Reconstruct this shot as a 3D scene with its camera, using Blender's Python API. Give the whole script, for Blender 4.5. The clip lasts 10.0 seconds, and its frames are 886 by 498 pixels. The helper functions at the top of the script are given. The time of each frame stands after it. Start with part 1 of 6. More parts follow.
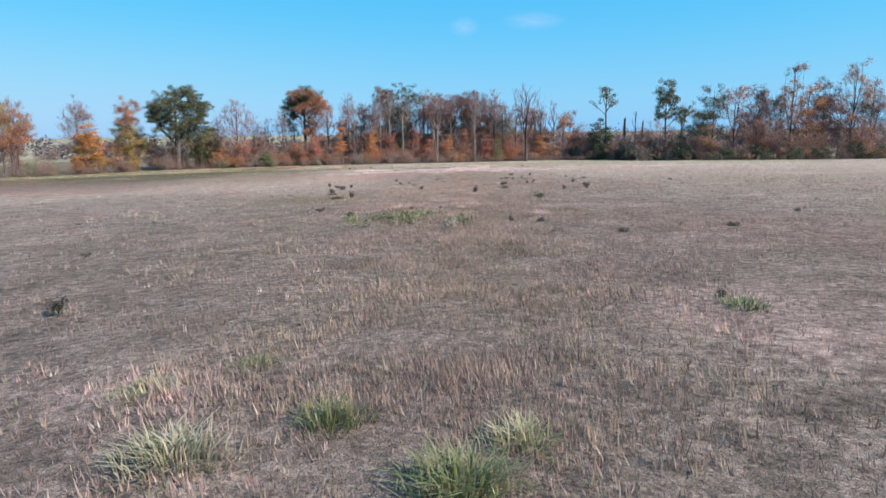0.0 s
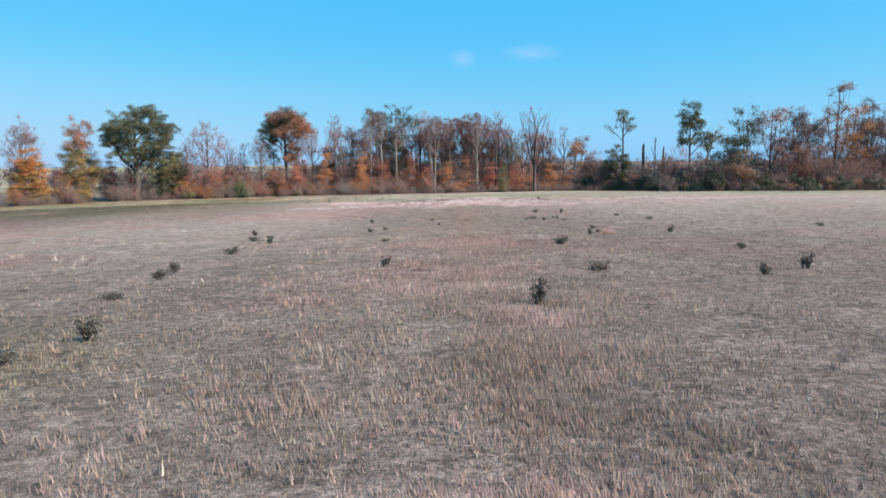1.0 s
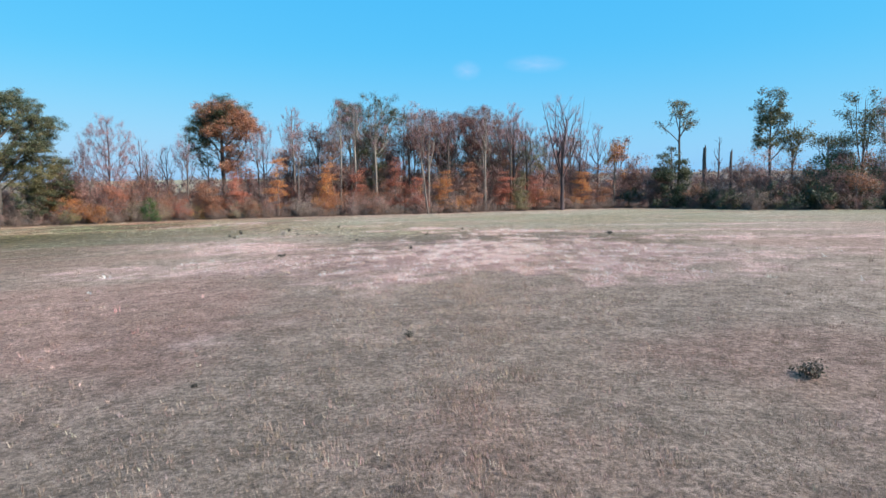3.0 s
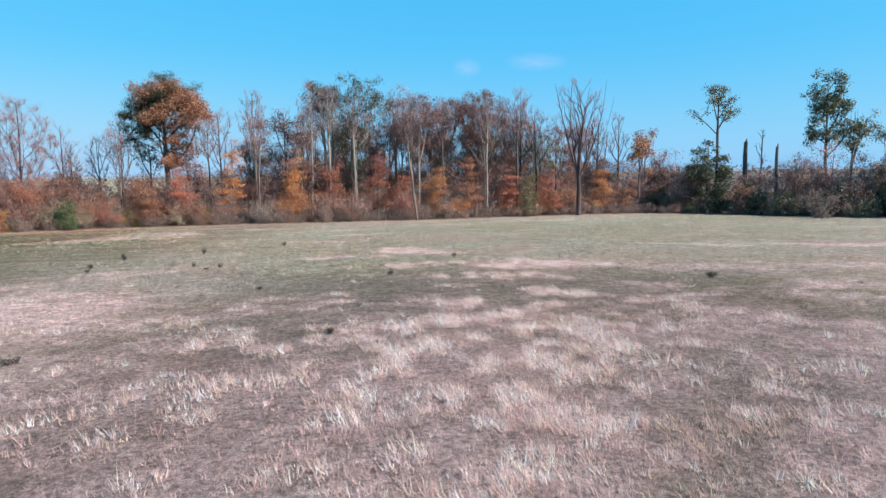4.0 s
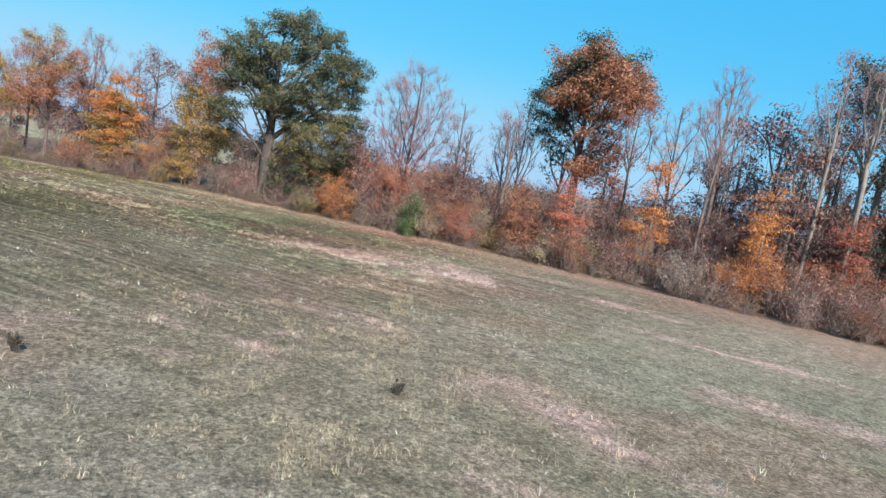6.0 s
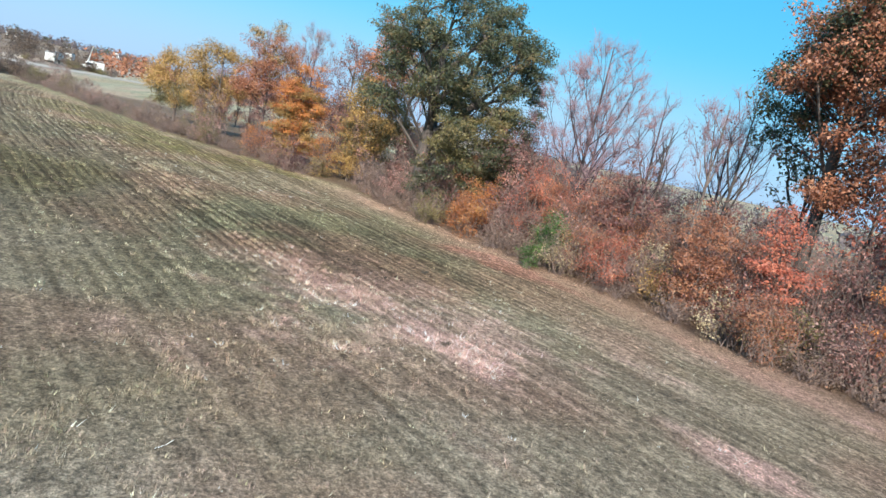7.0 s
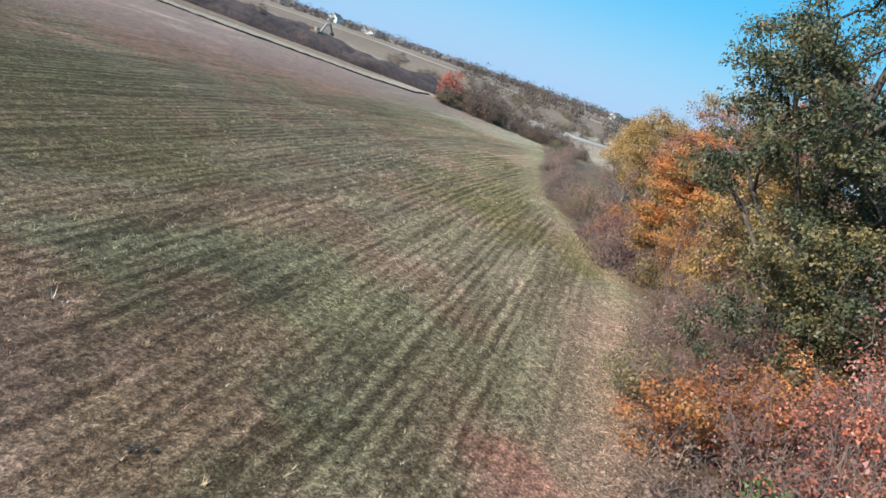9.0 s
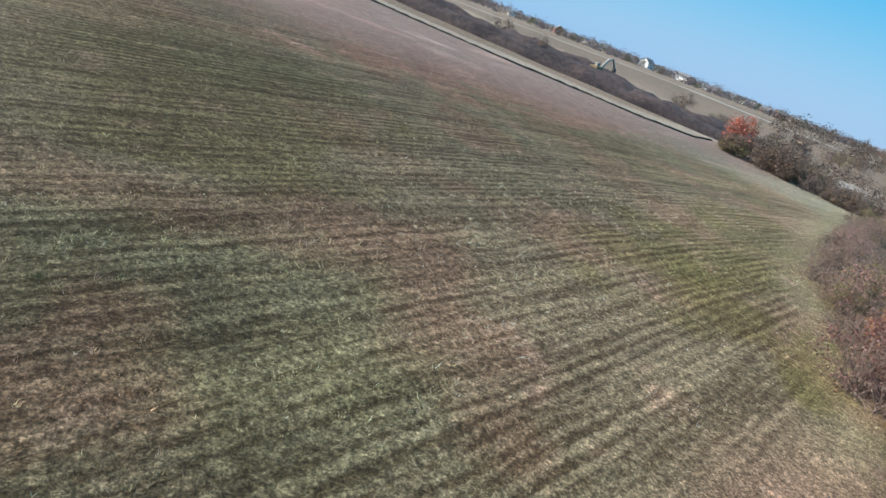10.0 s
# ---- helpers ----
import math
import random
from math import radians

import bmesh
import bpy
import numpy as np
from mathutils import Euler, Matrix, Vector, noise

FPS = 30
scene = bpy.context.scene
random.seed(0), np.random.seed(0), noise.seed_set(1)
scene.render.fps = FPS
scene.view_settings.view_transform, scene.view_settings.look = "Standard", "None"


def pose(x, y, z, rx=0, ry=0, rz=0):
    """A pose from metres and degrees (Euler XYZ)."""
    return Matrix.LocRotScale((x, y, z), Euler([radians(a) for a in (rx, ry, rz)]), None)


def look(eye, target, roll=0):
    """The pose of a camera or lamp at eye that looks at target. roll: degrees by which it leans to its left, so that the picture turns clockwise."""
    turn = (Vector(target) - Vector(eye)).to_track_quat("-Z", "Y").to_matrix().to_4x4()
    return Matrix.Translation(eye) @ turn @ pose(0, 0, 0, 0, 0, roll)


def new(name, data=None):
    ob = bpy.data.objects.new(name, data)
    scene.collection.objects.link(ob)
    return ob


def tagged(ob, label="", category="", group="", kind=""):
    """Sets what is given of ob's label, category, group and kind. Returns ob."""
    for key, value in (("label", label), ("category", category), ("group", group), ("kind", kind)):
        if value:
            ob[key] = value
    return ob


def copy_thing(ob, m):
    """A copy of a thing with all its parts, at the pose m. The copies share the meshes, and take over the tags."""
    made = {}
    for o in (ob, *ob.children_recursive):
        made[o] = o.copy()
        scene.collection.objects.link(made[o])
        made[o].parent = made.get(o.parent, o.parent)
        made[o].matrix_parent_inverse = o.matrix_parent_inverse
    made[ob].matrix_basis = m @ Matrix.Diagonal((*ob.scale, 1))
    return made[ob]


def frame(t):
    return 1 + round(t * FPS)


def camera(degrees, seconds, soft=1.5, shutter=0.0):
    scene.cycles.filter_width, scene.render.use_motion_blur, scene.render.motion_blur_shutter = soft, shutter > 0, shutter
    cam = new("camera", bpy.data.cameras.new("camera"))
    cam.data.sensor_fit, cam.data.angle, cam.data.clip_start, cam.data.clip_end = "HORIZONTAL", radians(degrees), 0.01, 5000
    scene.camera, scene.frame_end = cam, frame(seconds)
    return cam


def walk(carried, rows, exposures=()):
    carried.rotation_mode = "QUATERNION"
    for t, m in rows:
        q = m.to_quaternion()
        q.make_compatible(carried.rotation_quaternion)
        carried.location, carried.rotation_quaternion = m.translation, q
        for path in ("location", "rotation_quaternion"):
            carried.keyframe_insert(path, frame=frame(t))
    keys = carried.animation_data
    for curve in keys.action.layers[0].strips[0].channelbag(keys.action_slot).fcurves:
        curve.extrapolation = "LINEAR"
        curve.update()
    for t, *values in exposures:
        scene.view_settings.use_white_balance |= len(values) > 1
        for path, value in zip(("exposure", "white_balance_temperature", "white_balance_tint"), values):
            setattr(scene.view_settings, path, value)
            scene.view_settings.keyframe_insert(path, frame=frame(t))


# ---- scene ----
cam = camera(69.5, 10.0)
PATH = [
    (0, (0.04, 0.39, 7.00), (-0.260, 10.224, 5.199), -0.80),
    (0.5, (-0.22, 9.84, 6.69), (-0.500, 19.747, 5.358), -0.81),
    (1, (-0.39, 18.55, 6.33), (-0.666, 28.450, 4.983), -0.68),
    (1.5, (-0.56, 27.92, 5.95), (-0.848, 37.843, 4.731), -0.85),
    (2, (-0.44, 37.36, 6.01), (-0.758, 47.288, 4.862), -0.76),
    (2.5, (-0.19, 46.41, 5.72), (-0.539, 56.338, 4.580), -0.87),
    (3.8, (0.11, 69.42, 5.73), (-0.216, 79.346, 4.543), -0.92),
    (4, (0.24, 72.91, 5.64), (-0.095, 82.833, 4.459), -0.68),
    (4.5, (0.08, 82.01, 5.17), (-1.362, 91.839, 4.027), 2.50),
    (5, (-0.37, 91.28, 4.75), (-3.897, 100.544, 3.448), 6.32),
    (5.5, (-0.86, 100.21, 5.00), (-6.715, 108.245, 3.889), 7.01),
    (5.7, (-1.39, 103.88, 5.12), (-7.962, 111.334, 4.030), 7.91),
    (6.8, (-7.80, 122.45, 5.83), (-17.046, 125.896, 4.181), 12.68),
    (7, (-8.99, 125.36, 6.20), (-18.508, 127.880, 4.438), 12.90),
    (7.5, (-13.35, 131.62, 6.77), (-23.152, 131.926, 4.836), 14.50),
    (8, (-18.84, 136.26, 7.32), (-28.440, 134.442, 5.180), 16.45),
    (8.5, (-24.65, 139.53, 8.00), (-33.479, 135.498, 5.598), 17.87),
    (9, (-29.86, 140.89, 8.51), (-37.494, 135.046, 5.757), 19.53),
    (9.5, (-35.25, 140.65, 8.82), (-41.270, 133.325, 5.637), 20.30),
    (10, (-39.75, 138.83, 8.73), (-43.947, 130.508, 5.110), 20.94),
]
EXPOSURE = [(0, 0.72, 6500, 10), (5, 0.73, 6500, 10), (5.6, 0.70, 6500, 10), (7.2, 0.84, 6500, 10), (8.2, 0.80, 6500, 10), (9, 0.72, 6500, 10), (10, 0.58, 6500, 10)]
walk(cam, [(t, look(eye, target, roll)) for t, eye, target, roll in PATH], exposures=EXPOSURE)

# ---------------------------------------------------------------- world, sun
SUN_AZ, SUN_EL = 110.0, 36.0          # clockwise from +y, above the horizon
world = bpy.data.worlds.new("sky")
scene.world = world
world.use_nodes = True
wn = world.node_tree
wn.nodes.clear()
sky = wn.nodes.new("ShaderNodeTexSky")
sky.sky_type = "NISHITA"
sky.sun_disc = False
sky.sun_elevation, sky.sun_rotation = radians(SUN_EL), radians(SUN_AZ)
sky.altitude, sky.air_density, sky.dust_density, sky.ozone_density = 200, 1.0, 0.8, 8.0
bg = wn.nodes.new("ShaderNodeBackground")
bg.inputs["Strength"].default_value = 0.085
wout = wn.nodes.new("ShaderNodeOutputWorld")
thin = wn.nodes.new("ShaderNodeVectorMath")                # a deep, even autumn blue over the sky's own gradient
thin.operation = "MULTIPLY_ADD"
thin.inputs[1].default_value, thin.inputs[2].default_value = (0.56, 0.46, 0.10), (0.0, 2.72, 6.4)
wn.links.new(sky.outputs[0], thin.inputs[0])
direction = wn.nodes.new("ShaderNodeTexCoord")              # pale haze low over the horizon all round, paler to the west
axes = wn.nodes.new("ShaderNodeSeparateXYZ")
wn.links.new(direction.outputs["Generated"], axes.inputs[0])
low = wn.nodes.new("ShaderNodeMapRange")
low.interpolation_type = "SMOOTHSTEP"
low.inputs["From Min"].default_value, low.inputs["From Max"].default_value = -0.02, 0.20
low.inputs["To Min"].default_value, low.inputs["To Max"].default_value = 1.0, 0.0
wn.links.new(axes.outputs["Z"], low.inputs["Value"])
west = wn.nodes.new("ShaderNodeMapRange")
west.interpolation_type = "SMOOTHSTEP"
west.inputs["From Min"].default_value, west.inputs["From Max"].default_value = 0.1, -0.95
west.inputs["To Min"].default_value, west.inputs["To Max"].default_value = 0.34, 0.86
wn.links.new(axes.outputs["X"], west.inputs["Value"])
haze = wn.nodes.new("ShaderNodeMath")
haze.operation = "MULTIPLY"
wn.links.new(low.outputs[0], haze.inputs[0])
wn.links.new(west.outputs[0], haze.inputs[1])
veil = wn.nodes.new("ShaderNodeMix")
veil.data_type = "RGBA"
veil.inputs[7].default_value = (3.3, 4.75, 6.7, 1)
wn.links.new(haze.outputs[0], veil.inputs[0])
wn.links.new(thin.outputs[0], veil.inputs[6])
wn.links.new(veil.outputs[2], bg.inputs["Color"])
wn.links.new(bg.outputs[0], wout.inputs["Surface"])

sun = new("sun", bpy.data.lights.new("sun", "SUN"))
sun.data.energy, sun.data.angle, sun.data.color = 5.0, radians(0.53), (1.0, 0.93, 0.82)
a, e = radians(SUN_AZ), radians(SUN_EL)
to_sun = Vector((math.sin(a) * math.cos(e), math.cos(a) * math.cos(e), math.sin(e)))
sun.matrix_world = look(to_sun * 200, (0, 0, 0))

# ---------------------------------------------------------------- numbers and noise
def hashed(ix, iy, seed):
    n = (ix.astype(np.int64) * 374761393 + iy.astype(np.int64) * 668265263 + seed * 974634777) & 0xFFFFFFFF
    n = ((n ^ (n >> 13)) * 1274126177) & 0xFFFFFFFF
    return ((n ^ (n >> 16)) & 0xFFFF) / 65535.0


def value_noise(x, y, seed):
    ix, iy = np.floor(x), np.floor(y)
    fx, fy = x - ix, y - iy
    fx, fy = fx * fx * (3 - 2 * fx), fy * fy * (3 - 2 * fy)
    a0 = hashed(ix, iy, seed) * (1 - fx) + hashed(ix + 1, iy, seed) * fx
    a1 = hashed(ix, iy + 1, seed) * (1 - fx) + hashed(ix + 1, iy + 1, seed) * fx
    return a0 * (1 - fy) + a1 * fy


def fbm(x, y, size, seed, octaves=3):
    total, weight, amp = 0.0, 0.0, 1.0
    for o in range(octaves):
        k = 2.0**o / size
        total = total + amp * value_noise(x * k, y * k, seed + 31 * o)
        weight, amp = weight + amp, amp * 0.55
    return total / weight


def smooth(a, b, v):
    u = np.clip((v - a) / (b - a), 0, 1)
    return u * u * (3 - 2 * u)


# ---------------------------------------------------------------- the lie of the land
LAND_Y = [-3000, -400, -60, 0, 20, 30, 40, 52, 75, 94, 103, 115, 125, 135, 148, 165, 250, 600, 3000]
LAND_Z = [1.5, 2.0, 4.6, 5.75, 4.9, 4.4, 3.85, 3.0, 2.4, 2.0, 1.55, 0.95, 0.5, 0.3, 0, -0.5, -2, -3, -3]
EDGE = [(-135, 74), (-118, 87), (-100, 97), (-90, 104), (-77, 114), (-70, 122), (-62, 129.5), (-52, 134), (-46, 137.3), (-41, 139.5), (-38, 142),
        (-32, 143.5), (-24, 146.5), (-14, 149), (-5, 152), (5, 157), (16, 163), (27, 167), (36, 161), (42, 151), (52, 144), (70, 139), (110, 134)]
EX, EY = np.array(EDGE, float).T


def land(x, y):
    x, y = np.asarray(x, float), np.asarray(y, float)
    base = sum(np.interp(y + d, LAND_Y, LAND_Z) for d in (-6, -2, 2, 6)) / 4
    tilt = 0.022 * np.clip(x, -140, 0) * np.clip((150 - y) / 65, 0, 1) * np.clip((y + 80) / 80, 0, 1)
    return base + tilt


def edge_y(x):
    return np.interp(x, EX, EY)


def row_coord(x, y):
    return 0.45 * x - 0.89 * y + 0.0022 * np.minimum(x + 58, 0) ** 2


def blob(x, y, cx, cy, rx, ry, turn, seed, rough=1.5, size=3.0):
    c, s = math.cos(radians(turn)), math.sin(radians(turn))
    u, v = (x - cx) * c + (y - cy) * s, -(x - cx) * s + (y - cy) * c
    return smooth(0.0, 0.7, 1 - (u / rx) ** 2 - (v / ry) ** 2 + rough * (fbm(x, y, size, seed) - 0.5))


STRAW = [(2.5, 83.5, 12, 10, 0, 0.97), (-13, 91.5, 8, 2.4, -32, 0.8), (-8, 81, 9, 3.5, 0, 0.9), (2.5, 100.6, 5.5, 2.4, 2, 1.0), (1.5, 96.2, 4, 1.2, 0, 0.7), (-2.8, 108.6, 3.2, 1.1, -28, 0.95), (-6, 105.4, 2.6, 1.0, 20, 0.9), (-4.2, 111.2, 2.8, 1.3, -10, 0.8), (-29, 128.8, 8.0, 1.5, 38, 0.85),
         (-28.6, 131.4, 4.2, 3.0, 35, 0.6), (-31.5, 127.6, 6.5, 4.6, 30, 0.45), (-13.3, 133.8, 5.5, 0.8, 16, 0.95), (18, 92, 14, 2.6, -4, 0.95), (-16, 90, 13, 2.2, -26, 0.6), (-18, 97, 7, 4, 20, 0.5), (-47, 88.3, 4.5, 1.2, -35, 0.8), (-82, 53, 5, 1.2, 30, 0.8),
         (9, 83, 12, 4, 0, 0.35), (14, 99, 16, 1.6, -6, 0.6), (24, 112, 12, 2.2, -12, 0.8), (5, 145, 12, 2, 25, 0.3), (-20.2, 137.2, 2.6, 0.9, 25, 0.9), (-8, 128, 5, 1.0, 25, 0.5), (-20, 119.4, 5, 0.9, 12, 0.3), (-9.5, 120.2, 4, 0.8, -5, 0.6)]
RED = [(-5, 82, 6, 3, 0, 0.6), (3, 80, 7, 2.5, 0, 0.45), (-41.5, 136.6, 6.0, 1.9, 33, 1.0), (-12, 70, 9, 9, 0, 0.55), (-75, 72, 30, 13, 25, 0.65), (-45, 60, 26, 14, 0, 0.5),
       (-35, 128, 6, 5, 30, 0.5), (-25, 144.5, 14, 1.3, 22, 0.6), (-95, 98, 20, 2, 40, 0.3)]
GREEN = [(-64.5, 118, 8, 4.5, 30, 1.0), (-66, 123.6, 6, 2.0, 38, 0.95), (-68, 112, 13, 5, 32, 0.8), (-80, 106, 14, 5, 38, 0.6), (-40, 109, 13, 8.5, 10, 0.55), (-22, 123.5, 9, 6, 20, 0.4), (-14, 116, 14, 10, 10, 0.45), (14, 128, 18, 13, 0, 0.65),
         (-85, 85, 26, 16, 30, 0.35), (-1.6, 14.2, 1.4, 0.7, 0, 0.6), (-6, 23.5, 3.6, 3.0, 0, 0.6), (-38, 103, 14, 10, 0, 0.4), (9, 91, 6, 4.5, 0, 0.75), (-7.8, 110, 3, 2.5, 0, 0.8), (-4, 87.2, 4, 1.2, 0, 0.5)]
C_DULL, C_STRAW = np.array([0.396, 0.288, 0.236]), np.array([0.65, 0.430, 0.392])
C_OLIVE = np.array([0.284, 0.264, 0.192])
C_RED, C_GREEN = np.array([0.45, 0.245, 0.205]), np.array([0.270, 0.212, 0.130])
C_MAUVE = np.array([0.338, 0.240, 0.204])
C_LUSH = np.array([0.240, 0.214, 0.094])


def cover(x, y):
    """Colours of the sward and how long it grows, from its patches."""
    n1, n2, n3 = fbm(x, y, 14, 3), fbm(x, y, 2.6, 11), fbm(x, y, 0.7, 23, 2)
    straw = 0.55 * smooth(0.60, 0.85, n2 * 0.6 + n3 * 0.4)
    red = 0.35 * smooth(0.5, 0.75, fbm(x, y, 6, 41))
    green = (0.2 + 0.3 * smooth(84, 104, y)) * (1 - 0.6 * smooth(-24, -36, x)) * smooth(0.45, 0.72, 0.55 * n1 + 0.45 * fbm(x, y, 1.6, 61))
    tuft = smooth(0.35, 0.50, 0.40 * fbm(x, y, 1.7, 52, 2) + 0.38 * fbm(x, 0.55 * y, 0.42, 53, 2) + 0.22 * n2)
    gap = np.zeros_like(x)
    for q, (cx, cy, rx, ry, turn, s) in enumerate(STRAW):
        here = s * blob(x, y, cx, cy, rx, ry, turn, 100 + q, 2.6, 1.3)
        floor_ = 0.58 if s >= 0.9 else 0.16
        straw = np.maximum(straw, here * (floor_ + (1.05 - floor_) * tuft))
        gap = np.maximum(gap, here * (1 - tuft) * (1 - floor_))
    for q, (cx, cy, rx, ry, turn, s) in enumerate(RED):
        red = np.maximum(red, s * blob(x, y, cx, cy, rx, ry, turn, 200 + q, 2.2, 2.5))
    for q, (cx, cy, rx, ry, turn, s) in enumerate(GREEN):
        green = np.maximum(green, 0.85 * s * blob(x, y, cx, cy, rx, ry, turn, 300 + q, 2.4, 4.0))
    strip = smooth(5.0, 0.8, np.abs(edge_y(x) - y)) * (x < 40)
    red = np.maximum(red, 0.5 * strip * smooth(-64, -54, x))
    green = np.maximum(green, 0.4 * strip * smooth(-56, -66, x))
    mid = (smooth(88, 112, y - 0.35 * x) * (0.6 + 0.4 * smooth(0.35, 0.6, n1)))[:, None]
    base = C_DULL + (C_MAUVE - C_DULL) * smooth(38, 12, y)[:, None]
    col = (base + (C_OLIVE - base) * mid) * (0.82 + 0.4 * n3)[:, None]
    col = col + (C_RED - col) * red[:, None]
    lush = smooth(-26, -40, x)[:, None]
    col = col + (C_GREEN + (C_LUSH - C_GREEN) * lush - col) * (green * (1 - 0.6 * red))[:, None]
    col = col + (C_STRAW - col) * (straw * (0.75 + 0.4 * n3)).clip(0, 1)[:, None]
    moss = np.array([0.222, 0.200, 0.126]) + np.array([0.085, 0.022, 0.048]) * smooth(0.36, 0.52, fbm(x, y, 2.2, 54))[:, None]
    col = col + (moss - col) * (0.95 * gap)[:, None]
    # Western grass darkened: tuft shading seen against the sun, put into its colour
    tuft_shade = smooth(-13, -24, x) * (1 - 0.55 * smooth(-42, -58, x)) * smooth(60, 80, y + 0.25 * x + 14) * (1 - 0.75 * smooth(124, 129, y) * smooth(-35, -29, x) * smooth(-21.5, -25.5, x))
    # Also darker to the right up to y 84, standing in for backlit blades
    col = col * (1 - 0.19 * tuft_shade - 0.14 * smooth(0.42, 0.62, fbm(x, y, 16, 58) + 0.018 * np.clip(x, -12, 12)) * smooth(84, 56, y))[:, None] * (1 - np.array([0.0, 0.0, 0.04]) * tuft_shade[:, None])
    # More painted shade away from the hedge, and in one blob near it
    inner_shade = smooth(10, 27, edge_y(x) - y + 10 * (fbm(x, y, 11, 67) - 0.5)) * smooth(-26, -40, x) * smooth(50, 66, y)
    col = col * (1 - 0.30 * inner_shade - 0.26 * blob(x, y, -38.5, 129.5, 8, 6, 25, 410, 2.0, 4.0) * (1 - inner_shade))[:, None]
    mauve = 0.7 * smooth(-40, -60, x) * smooth(2, -12, y - 82 - 0.10 * (x + 60)) * smooth(0.30, 0.5, fbm(x, y, 9, 66) + 0.12)
    col = col + (np.array([0.200, 0.142, 0.120]) * (0.75 + 0.5 * n3)[:, None] - col) * mauve[:, None]
    mown = smooth(-24, -38, x) * smooth(70, 90, y)
    along = 0.89 * x + 0.45 * y
    bands = 0.6 * value_noise(row_coord(x, y) * 0.62, along * 0.030, 68) + 0.4 * value_noise(row_coord(x, y) * 1.5, along * 0.06, 69) - 0.5
    col = col * (1 + 0.6 * bands * mown)[:, None] * (1 - np.array([0.0, 0.0, 0.09]) * mown[:, None])
    return col.clip(0.02, 0.8), straw, green


# ---------------------------------------------------------------- materials
def material(name):
    m = bpy.data.materials.new(name)
    m.use_nodes = True
    return m, m.node_tree.nodes, m.node_tree.links, m.node_tree.nodes["Principled BSDF"]


def node(nodes, kind, **values):
    n = nodes.new(kind)
    for key, value in values.items():
        n.inputs[key.replace("_", " ")].default_value = value
    return n


def ramp(nodes, stops, constant=False):
    r = nodes.new("ShaderNodeValToRGB")
    if constant:
        r.color_ramp.interpolation = "CONSTANT"
    while len(r.color_ramp.elements) < len(stops):
        r.color_ramp.elements.new(1)
    for el, (p, c) in zip(r.color_ramp.elements, stops):
        el.position, el.color = p, (*c, 1)
    return r


